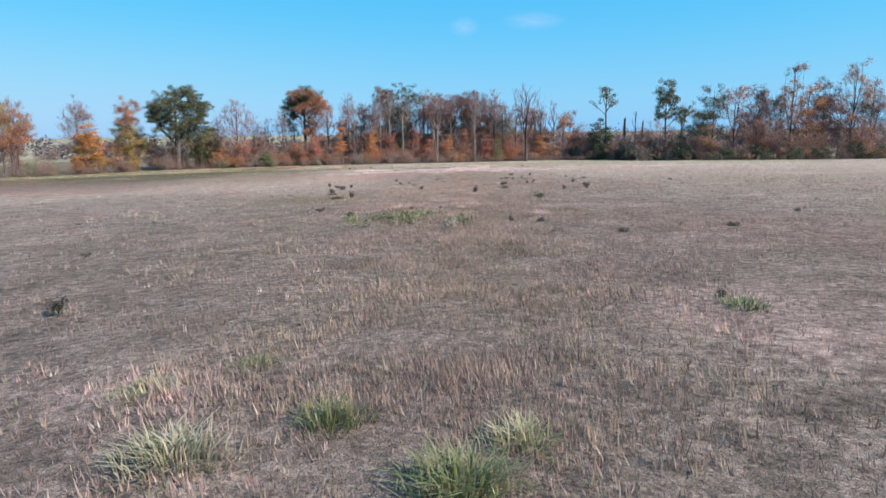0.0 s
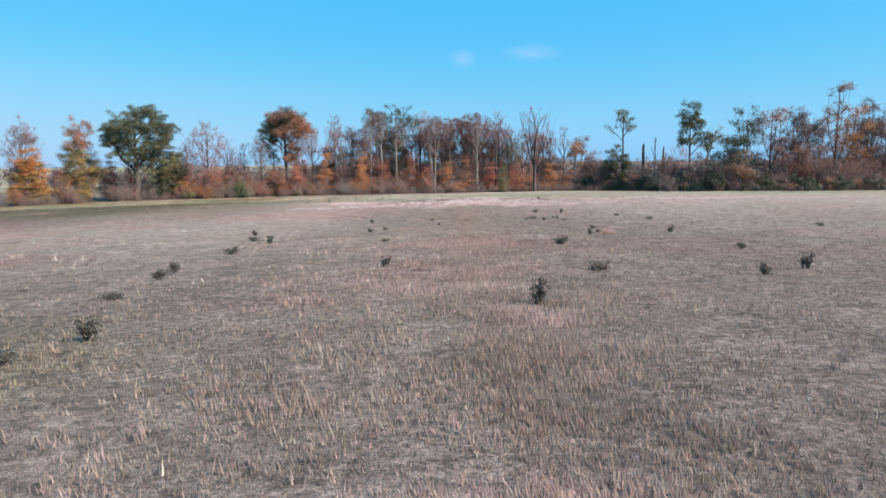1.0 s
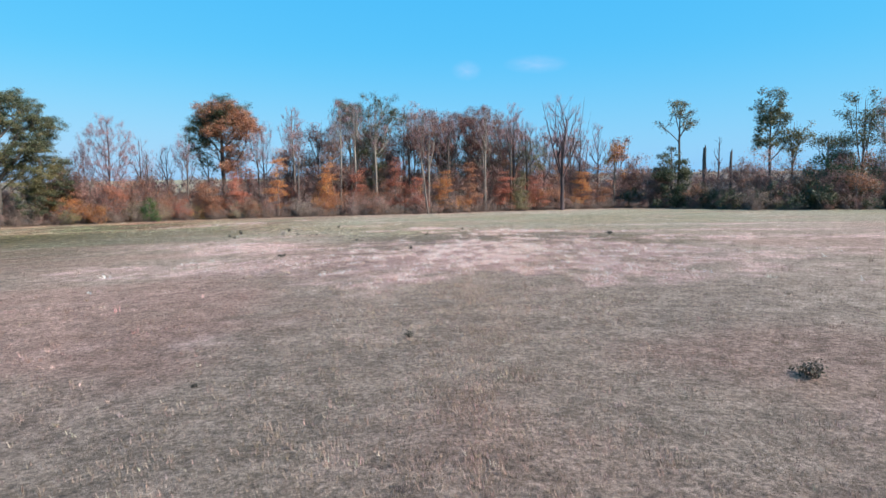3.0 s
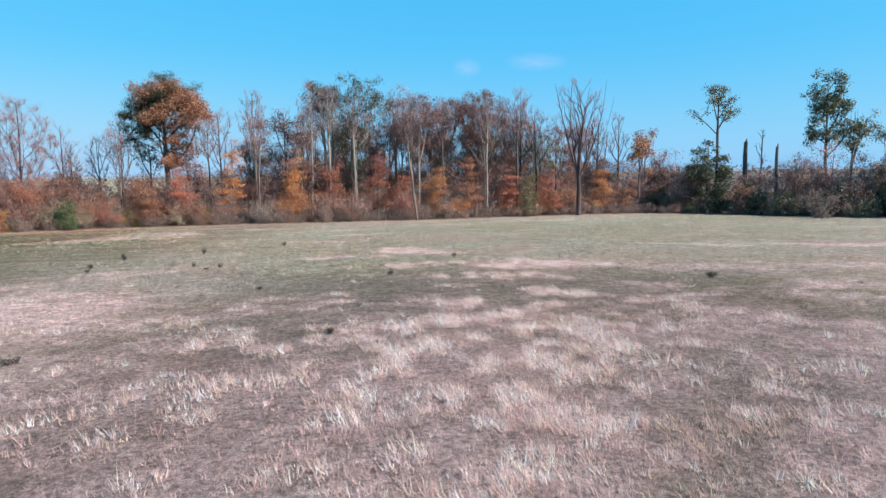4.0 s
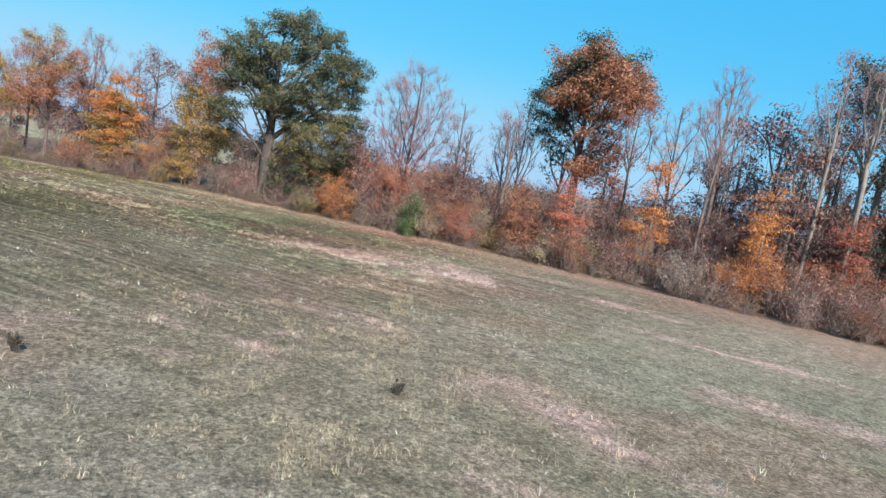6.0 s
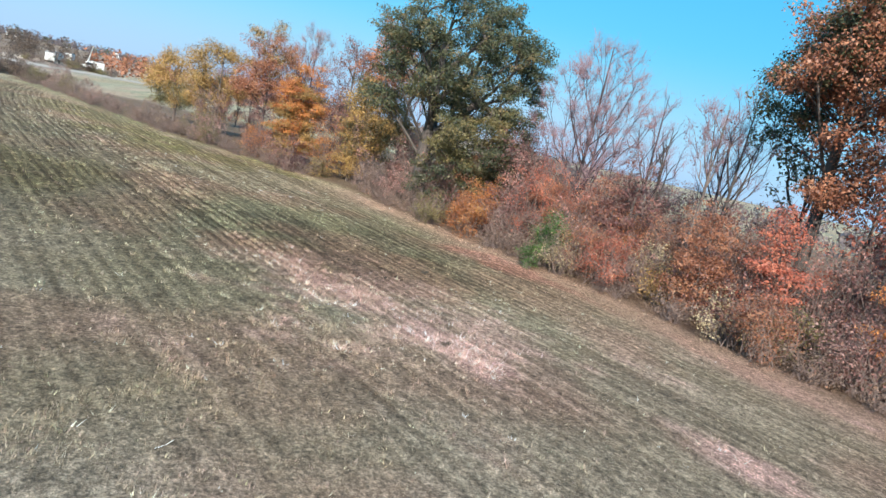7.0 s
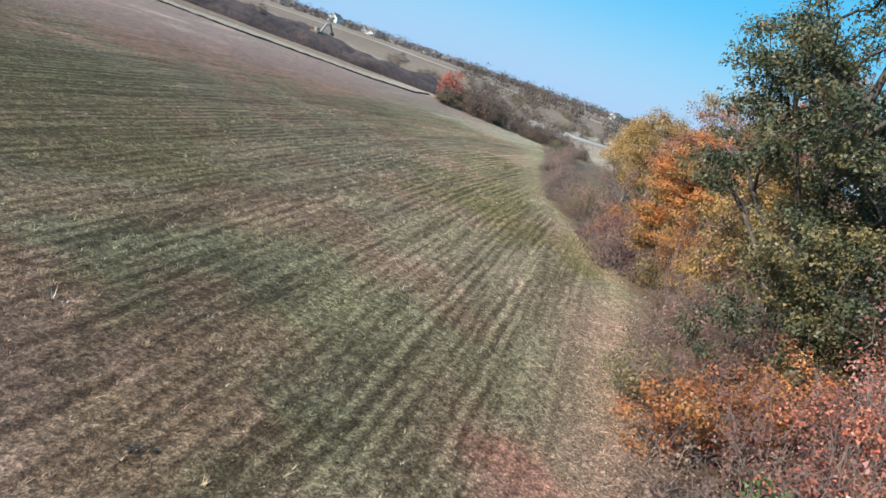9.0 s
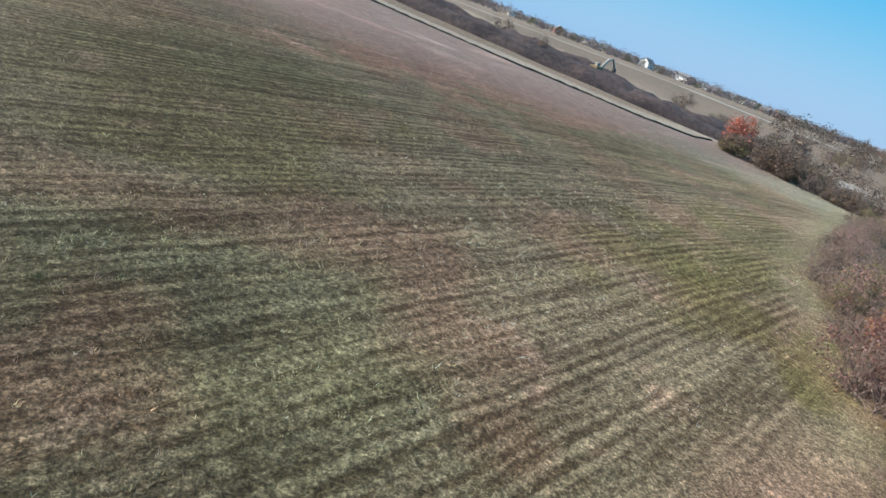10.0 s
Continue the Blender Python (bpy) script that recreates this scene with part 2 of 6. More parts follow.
def sward_material(name, blades):
    """Grass coloured by its patches; on the soil also by grain, clods and mown rows."""
    m, nodes, links, p = material(name)
    at = nodes.new("ShaderNodeAttribute")
    at.attribute_name = "tint"
    p.inputs["Roughness"].default_value = 0.85
    p.inputs["Specular IOR Level"].default_value = 0.15
    out = at.outputs["Color"]
    if not blades:
        geo = nodes.new("ShaderNodeNewGeometry")
        stretch = nodes.new("ShaderNodeMapping")
        stretch.inputs["Scale"].default_value = (1, 1, 0.3)
        links.new(geo.outputs["Position"], stretch.inputs["Vector"])
        rows = nodes.new("ShaderNodeAttribute")
        rows.attribute_name = "rows"
        rowc = nodes.new("ShaderNodeAttribute")
        rowc.attribute_name = "rowc"
        along = nodes.new("ShaderNodeAttribute")
        along.attribute_name = "along"
        wob = node(nodes, "ShaderNodeTexNoise", Scale=0.5, Detail=4.0)
        links.new(geo.outputs["Position"], wob.inputs["Vector"])
        add = nodes.new("ShaderNodeMath")
        add.operation = "MULTIPLY_ADD"
        add.inputs[1].default_value = 0.3
        links.new(wob.outputs["Fac"], add.inputs[0])
        links.new(rowc.outputs["Fac"], add.inputs[2])
        slow = nodes.new("ShaderNodeMath")
        slow.operation = "MULTIPLY"
        slow.inputs[1].default_value = 0.03
        links.new(along.outputs["Fac"], slow.inputs[0])
        comb = nodes.new("ShaderNodeCombineXYZ")
        links.new(add.outputs[0], comb.inputs["X"])
        links.new(slow.outputs[0], comb.inputs["Y"])
        streak = node(nodes, "ShaderNodeTexNoise", Scale=2.9, Detail=3.0, Roughness=0.6)
        links.new(comb.outputs[0], streak.inputs["Vector"])
        sr = ramp(nodes, [(0.42, (0.52, 0.46, 0.40)), (0.48, (0.82, 0.77, 0.71)), (0.53, (1.10, 1.08, 1.05)), (0.60, (1.48, 1.43, 1.34))])
        wave = nodes.new("ShaderNodeMath")
        wave.operation = "SINE"
        turn_ = nodes.new("ShaderNodeMath")
        turn_.operation = "MULTIPLY"
        turn_.inputs[1].default_value = 2 * math.pi / 0.5
        links.new(add.outputs[0], turn_.inputs[0])
        links.new(turn_.outputs[0], wave.inputs[0])
        ridge = nodes.new("ShaderNodeMath")
        ridge.operation = "MULTIPLY_ADD"
        ridge.inputs[1].default_value = 0.135
        broken = node(nodes, "ShaderNodeTexNoise", Scale=0.55, Detail=3.0)
        links.new(geo.outputs["Position"], broken.inputs["Vector"])
        some = nodes.new("ShaderNodeMapRange")
        some.inputs["From Min"].default_value, some.inputs["From Max"].default_value = 0.38, 0.62
        some.inputs["To Min"].default_value = 0.15
        links.new(broken.outputs["Fac"], some.inputs["Value"])
        worn = nodes.new("ShaderNodeMath")
        worn.operation = "MULTIPLY"
        links.new(wave.outputs[0], worn.inputs[0])
        links.new(some.outputs[0], worn.inputs[1])
        links.new(worn.outputs[0], ridge.inputs[0])
        links.new(streak.outputs["Fac"], ridge.inputs[2])
        clod = node(nodes, "ShaderNodeTexNoise", Scale=4.6, Detail=5.0, Roughness=0.7)
        links.new(geo.outputs["Position"], clod.inputs["Vector"])
        blend = nodes.new("ShaderNodeMath")
        blend.operation = "MULTIPLY_ADD"
        blend.inputs[1].default_value = 0.5
        links.new(clod.outputs["Fac"], blend.inputs[0])
        half = nodes.new("ShaderNodeMath")
        half.operation = "MULTIPLY"
        half.inputs[1].default_value = 0.5
        links.new(ridge.outputs[0], half.inputs[0])
        links.new(half.outputs[0], blend.inputs[2])
        links.new(blend.outputs[0], sr.inputs["Fac"])
        mixr = nodes.new("ShaderNodeMix")
        mixr.data_type, mixr.blend_type = "RGBA", "MULTIPLY"
        links.new(rows.outputs["Fac"], mixr.inputs["Factor"])
        links.new(out, mixr.inputs["A"])
        links.new(sr.outputs["Color"], mixr.inputs["B"])
        out = mixr.outputs["Result"]
        for scale, lo, hi, seed in ((11.0, 0.50, 1.50, 1), (2.2, 0.68, 1.30, 2), (38.0, 0.66, 1.34, 3)):
            n = node(nodes, "ShaderNodeTexNoise", Scale=scale, Detail=4.0, Roughness=0.65)
            links.new(stretch.outputs[0], n.inputs["Vector"])
            r = ramp(nodes, [(0.32, (lo, lo, lo * 0.98)), (0.68, (hi, hi, hi))])
            links.new(n.outputs["Fac"], r.inputs["Fac"])
            mix = nodes.new("ShaderNodeMix")
            mix.data_type, mix.blend_type = "RGBA", "MULTIPLY"
            mix.inputs["Factor"].default_value = 1.0
            links.new(out, mix.inputs["A"])
            links.new(r.outputs["Color"], mix.inputs["B"])
            out = mix.outputs["Result"]
        hay = nodes.new("ShaderNodeAttribute")
        hay.attribute_name = "hay"
        for scale, lo, hi in ((6.5, 0.66, 1.42), (17.0, 0.62, 1.55)):
            wisp = node(nodes, "ShaderNodeTexNoise", Scale=scale, Detail=3.0, Roughness=0.6, Distortion=0.8)
            links.new(geo.outputs["Position"], wisp.inputs["Vector"])
            wr_ = ramp(nodes, [(0.42, (lo, lo * 0.98, lo * 0.97)), (0.5, (1.05, 1.03, 1.03)), (0.60, (hi, hi * 0.97, hi * 0.96))])
            links.new(wisp.outputs["Fac"], wr_.inputs["Fac"])
            mix = nodes.new("ShaderNodeMix")
            mix.data_type, mix.blend_type = "RGBA", "MULTIPLY"
            links.new(hay.outputs["Fac"], mix.inputs["Factor"])
            links.new(out, mix.inputs["A"])
            links.new(wr_.outputs["Color"], mix.inputs["B"])
            out = mix.outputs["Result"]
        bump = node(nodes, "ShaderNodeBump", Strength=0.7, Distance=0.12)
        links.new(n.outputs["Fac"], bump.inputs["Height"])
        b2 = node(nodes, "ShaderNodeTexNoise", Scale=5.0, Detail=6.0, Roughness=0.75)
        links.new(geo.outputs["Position"], b2.inputs["Vector"])
        bump3 = node(nodes, "ShaderNodeBump", Distance=0.5)
        links.new(rows.outputs["Fac"], bump3.inputs["Strength"])
        links.new(blend.outputs[0], bump3.inputs["Height"])
        bump2 = node(nodes, "ShaderNodeBump", Strength=0.8, Distance=0.25)
        links.new(bump3.outputs[0], bump2.inputs["Normal"])
        links.new(b2.outputs["Fac"], bump2.inputs["Height"])
        links.new(bump2.outputs[0], bump.inputs["Normal"])
        links.new(bump.outputs[0], p.inputs["Normal"])
    links.new(out, p.inputs["Base Color"])
    if blades:
        surf = nodes["Material Output"]
        tr = nodes.new("ShaderNodeBsdfTranslucent")
        links.new(out, tr.inputs["Color"])
        mx = nodes.new("ShaderNodeMixShader")
        mx.inputs[0].default_value = 0.3
        links.new(p.outputs[0], mx.inputs[1])
        links.new(tr.outputs[0], mx.inputs[2])
        links.new(mx.outputs[0], surf.inputs["Surface"])
    return m


def leaf_material(name, stops, vary=0.18):
    """Leaves: one colour for each out of a palette, shifted a little from plant to plant, thin enough to let light through."""
    m, nodes, links, p = material(name)
    geo = nodes.new("ShaderNodeNewGeometry")
    r = ramp(nodes, stops)
    mass = node(nodes, "ShaderNodeTexNoise", Scale=0.9, Detail=2.0)
    links.new(geo.outputs["Position"], mass.inputs["Vector"])
    wide = nodes.new("ShaderNodeMapRange")
    wide.inputs["From Min"].default_value, wide.inputs["From Max"].default_value = 0.32, 0.68
    wide.inputs["To Max"].default_value = 0.68
    links.new(mass.outputs["Fac"], wide.inputs["Value"])
    both = nodes.new("ShaderNodeMath")
    both.operation = "MULTIPLY_ADD"
    both.inputs[1].default_value = 0.32
    links.new(geo.outputs["Random Per Island"], both.inputs[0])
    links.new(wide.outputs[0], both.inputs[2])
    links.new(both.outputs[0], r.inputs["Fac"])
    info = nodes.new("ShaderNodeObjectInfo")
    hue = nodes.new("ShaderNodeHueSaturation")
    mr = nodes.new("ShaderNodeMapRange")
    mr.inputs["To Min"].default_value, mr.inputs["To Max"].default_value = 1 - vary, 1 + vary
    links.new(info.outputs["Random"], mr.inputs["Value"])
    links.new(mr.outputs[0], hue.inputs["Value"])
    links.new(r.outputs["Color"], hue.inputs["Color"])
    links.new(hue.outputs[0], p.inputs["Base Color"])
    p.inputs["Roughness"].default_value = 0.48
    p.inputs["Specular IOR Level"].default_value = 0.42
    tr = nodes.new("ShaderNodeBsdfTranslucent")
    links.new(hue.outputs[0], tr.inputs["Color"])
    mx = nodes.new("ShaderNodeMixShader")
    mx.inputs[0].default_value = 0.32
    links.new(p.outputs[0], mx.inputs[1])
    links.new(tr.outputs[0], mx.inputs[2])
    links.new(mx.outputs[0], nodes["Material Output"].inputs["Surface"])
    return m


def rough_material(name, dark, light, scale=6.0, stretch=(1, 1, 1), bump=0.4, distance=0.03, rough=0.9):
    m, nodes, links, p = material(name)
    co = nodes.new("ShaderNodeTexCoord")
    mp = nodes.new("ShaderNodeMapping")
    mp.inputs["Scale"].default_value = stretch
    links.new(co.outputs["Object"], mp.inputs["Vector"])
    n = node(nodes, "ShaderNodeTexNoise", Scale=scale, Detail=6.0, Roughness=0.65)
    n2 = node(nodes, "ShaderNodeTexNoise", Scale=scale * 0.15, Detail=3.0)
    links.new(mp.outputs[0], n.inputs["Vector"])
    links.new(mp.outputs[0], n2.inputs["Vector"])
    mean = nodes.new("ShaderNodeMath")
    mean.operation = "MULTIPLY_ADD"
    mean.inputs[1].default_value, mean.inputs[2].default_value = 0.5, 0.0
    links.new(n2.outputs["Fac"], mean.inputs[0])
    add = nodes.new("ShaderNodeMath")
    add.operation = "MULTIPLY_ADD"
    add.inputs[1].default_value = 0.5
    links.new(n.outputs["Fac"], add.inputs[0])
    links.new(mean.outputs[0], add.inputs[2])
    r = ramp(nodes, [(0.36, dark), (0.62, light)])
    links.new(add.outputs[0], r.inputs["Fac"])
    links.new(r.outputs["Color"], p.inputs["Base Color"])
    p.inputs["Roughness"].default_value = rough
    b = node(nodes, "ShaderNodeBump", Strength=bump, Distance=distance)
    links.new(n.outputs["Fac"], b.inputs["Height"])
    links.new(b.outputs[0], p.inputs["Normal"])
    return m


M_SOIL = sward_material("meadow_sward", False)
M_BLADE = sward_material("grass_blades", True)
M_BARK = rough_material("grey_bark", (0.075, 0.058, 0.052), (0.23, 0.185, 0.165), 9, (1, 1, 0.18), 0.8, 0.05)
M_BARK_PALE = rough_material("pale_bark", (0.14, 0.118, 0.104), (0.32, 0.275, 0.240), 7, (1, 1, 0.22), 0.6, 0.04)
M_BARK_DARK = rough_material("dark_bark", (0.035, 0.03, 0.028), (0.12, 0.10, 0.09), 9, (1, 1, 0.18), 0.8, 0.05)
M_LIMB = rough_material("mauve_limbs", (0.036, 0.026, 0.029), (0.098, 0.068, 0.072), 9, (1, 1, 0.18), 0.6, 0.04)
M_TWIG = rough_material("grey_mauve_twigs", (0.115, 0.080, 0.071), (0.27, 0.196, 0.170), 3, (1, 1, 1), 0.1)
M_MAUVE = rough_material("mauve_twigs", (0.120, 0.074, 0.088), (0.30, 0.190, 0.215), 3, (1, 1, 1), 0.1)
M_OAK = leaf_material("oak_leaves", [(0, (0.028, 0.040, 0.025)), (0.35, (0.066, 0.082, 0.044)), (0.66, (0.136, 0.132, 0.064)), (0.88, (0.23, 0.168, 0.088)), (1, (0.33, 0.20, 0.105))])
M_RUST = leaf_material("rust_leaves", [(0, (0.13, 0.056, 0.040)), (0.4, (0.34, 0.138, 0.080)), (0.8, (0.48, 0.215, 0.115)), (1, (0.52, 0.31, 0.18))])
M_BROWN = leaf_material("brown_leaves", [(0, (0.078, 0.041, 0.042)), (0.45, (0.207, 0.097, 0.088)), (0.8, (0.314, 0.15, 0.125)), (1, (0.325, 0.194, 0.12))])
M_ORANGE = leaf_material("orange_leaves", [(0, (0.30, 0.100, 0.036)), (0.45, (0.52, 0.190, 0.062)), (0.8, (0.63, 0.285, 0.090)), (1, (0.62, 0.40, 0.15))])
M_YELLOW = leaf_material("yellow_leaves", [(0, (0.18, 0.110, 0.040)), (0.4, (0.37, 0.225, 0.080)), (0.8, (0.52, 0.335, 0.115)), (1, (0.53, 0.28, 0.11))])
M_OLIVE = leaf_material("olive_leaves", [(0, (0.085, 0.082, 0.037)), (0.5, (0.18, 0.155, 0.066)), (0.85, (0.28, 0.215, 0.092)), (1, (0.36, 0.23, 0.115))])
M_RED = leaf_material("red_leaves", [(0, (0.16, 0.050, 0.038)), (0.4, (0.40, 0.118, 0.078)), (0.8, (0.55, 0.190, 0.115)), (1, (0.58, 0.31, 0.18))])
M_PINK = leaf_material("faded_pink_leaves", [(0, (0.28, 0.125, 0.11)), (0.5, (0.46, 0.235, 0.20)), (1, (0.62, 0.40, 0.33))])
M_GREEN = leaf_material("green_leaves", [(0, (0.035, 0.075, 0.020)), (0.5, (0.075, 0.15, 0.035)), (0.9, (0.14, 0.22, 0.055)), (1, (0.26, 0.26, 0.08))])
M_PINE = leaf_material("pine_needles", [(0, (0.025, 0.05, 0.022)), (0.6, (0.055, 0.095, 0.038)), (1, (0.11, 0.16, 0.06))])
M_IVY = leaf_material("ivy_leaves", [(0, (0.030, 0.036, 0.022)), (0.5, (0.062, 0.072, 0.036)), (0.85, (0.11, 0.11, 0.05)), (1, (0.17, 0.14, 0.075))])
M_CREAM = leaf_material("cream_leaves", [(0, (0.20, 0.15, 0.085)), (0.5, (0.42, 0.33, 0.19)), (0.85, (0.58, 0.48, 0.30)), (1, (0.50, 0.34, 0.12))])
M_AUTUMN = leaf_material("autumn_leaves", [(0, (0.20, 0.07, 0.035)), (0.4, (0.38, 0.135, 0.055)), (0.75, (0.50, 0.215, 0.075)), (1, (0.55, 0.33, 0.11))])
M_PLUM = leaf_material("plum_leaves", [(0, (0.07, 0.03, 0.04)), (0.5, (0.16, 0.06, 0.075)), (1, (0.26, 0.11, 0.11))])
M_WEED = leaf_material("dark_weed_leaves", [(0, (0.040, 0.033, 0.024)), (0.6, (0.085, 0.068, 0.048)), (1, (0.17, 0.13, 0.09))])
M_DRY = leaf_material("dry_stems", [(0, (0.22, 0.17, 0.14)), (0.6, (0.40, 0.32, 0.27)), (1, (0.58, 0.49, 0.42))])
M_BRAMBLE = leaf_material("faded_bramble", [(0, (0.10, 0.066, 0.054)), (0.5, (0.21, 0.142, 0.112)), (0.85, (0.33, 0.226, 0.172)), (1, (0.44, 0.21, 0.115))])
M_HEDGE = leaf_material("dull_brown_leaves", [(0, (0.060, 0.044, 0.036)), (0.5, (0.135, 0.094, 0.070)), (0.85, (0.22, 0.150, 0.10)), (1, (0.32, 0.18, 0.10))])
# Distance haze put into the leaf colour: paler and bluer than near trees
M_HAZE = leaf_material("haze_tinted_leaves", [(0, (0.105, 0.085, 0.092)), (0.5, (0.17, 0.135, 0.135)), (1, (0.24, 0.18, 0.15))])


# ---------------------------------------------------------------- mesh helpers
def mesh_of(name, verts, faces, mats, index=None, soft=False):
    """A mesh from arrays; faces is one array, or a tuple of arrays with different numbers of corners."""
    me = bpy.data.meshes.new(name)
    verts = np.asarray(verts, np.float32)
    sets = [np.asarray(f, np.int32) for f in (faces if isinstance(faces, tuple) else (faces,)) if len(f)]
    n, corners = sum(len(f) for f in sets), np.concatenate([f.ravel() for f in sets])
    sizes = np.concatenate([np.full(len(f), f.shape[1]) for f in sets])
    me.vertices.add(len(verts))
    me.vertices.foreach_set("co", verts.ravel())
    me.loops.add(len(corners))
    me.loops.foreach_set("vertex_index", corners)
    me.polygons.add(n)
    me.polygons.foreach_set("loop_start", np.r_[0, np.cumsum(sizes)[:-1]].astype(np.int32))
    for mt in mats if isinstance(mats, (list, tuple)) else [mats]:
        me.materials.append(mt)
    if index is not None:
        me.polygons.foreach_set("material_index", np.asarray(index, np.int32))
    me.polygons.foreach_set("use_smooth", np.full(n, soft, bool))
    me.update(calc_edges=True)
    return me


def part(name, me, parent, label=""):
    ob = new(name, me)
    ob.parent = parent
    return tagged(ob, label) if label else ob


def bm_mesh(name, bm, mat):
    me = bpy.data.meshes.new(name)
    bm.to_mesh(me)
    bm.free()
    me.materials.append(mat)
    return me


def bm_box(bm, x, y, z, sx, sy, sz, turn=0.0, bevel=0.0):
    """A box with its middle at x, y, z."""
    m = pose(x, y, z, 0, 0, turn) @ Matrix.Diagonal((sx, sy, sz, 1))
    made = bmesh.ops.create_cube(bm, size=1, matrix=m)
    if bevel:
        edges = {ed for v in made["verts"] for ed in v.link_edges}
        bmesh.ops.bevel(bm, geom=list(edges), offset=bevel, segments=1, affect="EDGES")
    return made


class Wood:
    """Tapered tubes, gathered into one mesh."""

    def __init__(self):
        self.v, self.f, self.t, self.n = [], [], [], 0

    def tube(self, pts, radii, sides):
        pts, radii = np.asarray(pts, float), np.asarray(radii, float)
        d = pts[-1] - pts[0]
        d = d / (np.linalg.norm(d) + 1e-9)
        side = np.cross(d, (0.31, 0.95, 0.05) if abs(d[2]) > 0.6 else (0, 0, 1))
        side /= np.linalg.norm(side) + 1e-9
        up = np.cross(d, side)
        ang = np.arange(sides) * 2 * np.pi / sides
        ring = np.cos(ang)[:, None] * side + np.sin(ang)[:, None] * up
        self.v.append((pts[:, None] + radii[:, None, None] * ring).reshape(-1, 3))
        k, i = np.arange(len(pts) - 1)[:, None] * sides, np.arange(sides)
        j = (i + 1) % sides
        self.f.append(np.stack([k + i, k + j, k + sides + j, k + sides + i], -1).reshape(-1, 4) + self.n)
        self.n += len(pts) * sides

    def spikes(self, a, b, thick):
        """Thin three-sided twigs from the points a to the points b."""
        n = len(a)
        d = b - a
        s = np.cross(d, (0.3, 0.2, 0.93))
        s *= thick / (np.linalg.norm(s, axis=1)[:, None] + 1e-9)
        u = np.cross(d, s)
        u *= thick / (np.linalg.norm(u, axis=1)[:, None] + 1e-9)
        self.v.append(np.stack([a + s, a - 0.5 * s + 0.87 * u, a - 0.5 * s - 0.87 * u, b], 1).reshape(-1, 3))
        i = np.arange(n)[:, None] * 4 + self.n
        self.t.append(np.concatenate([i + (0, 1, 3), i + (1, 2, 3), i + (2, 0, 3)]))
        self.n += 4 * n

    def mesh(self, name, mat):
        tri = np.concatenate(self.t) if self.t else np.zeros((0, 3), int)
        quads_ = np.concatenate(self.f) if self.f else np.zeros((0, 4), int)
        return mesh_of(name, np.concatenate(self.v), (quads_, tri), mat, soft=True)


def leaves_mesh(name, centres, size, mat, r, flat=0.35):
    """A pointed leaf at each centre, turned to the outside of its spray where that is known."""
    n = len(centres)
    nrm = r.normal(size=(n, 3)) + (0, 0, flat)
    if centres.shape[1] == 6:
        nrm = 0.5 * nrm + 1.15 * centres[:, 3:] + (0, 0, 0.35)
        centres = centres[:, :3]
    nrm /= np.linalg.norm(nrm, axis=1)[:, None] + 1e-9
    a = np.cross(nrm, r.normal(size=(n, 3)))
    a /= np.linalg.norm(a, axis=1)[:, None] + 1e-9
    b = np.cross(nrm, a)
    s = (size * r.uniform(0.6, 1.35, n))[:, None]
    a, b = a * s, b * s * 0.78
    v = np.stack([centres - a * 0.7 + b * 0.8, centres - a * 0.5 - b, centres + a], 1).reshape(-1, 3)
    return mesh_of(name, v, np.arange(3 * n).reshape(-1, 3), mat)


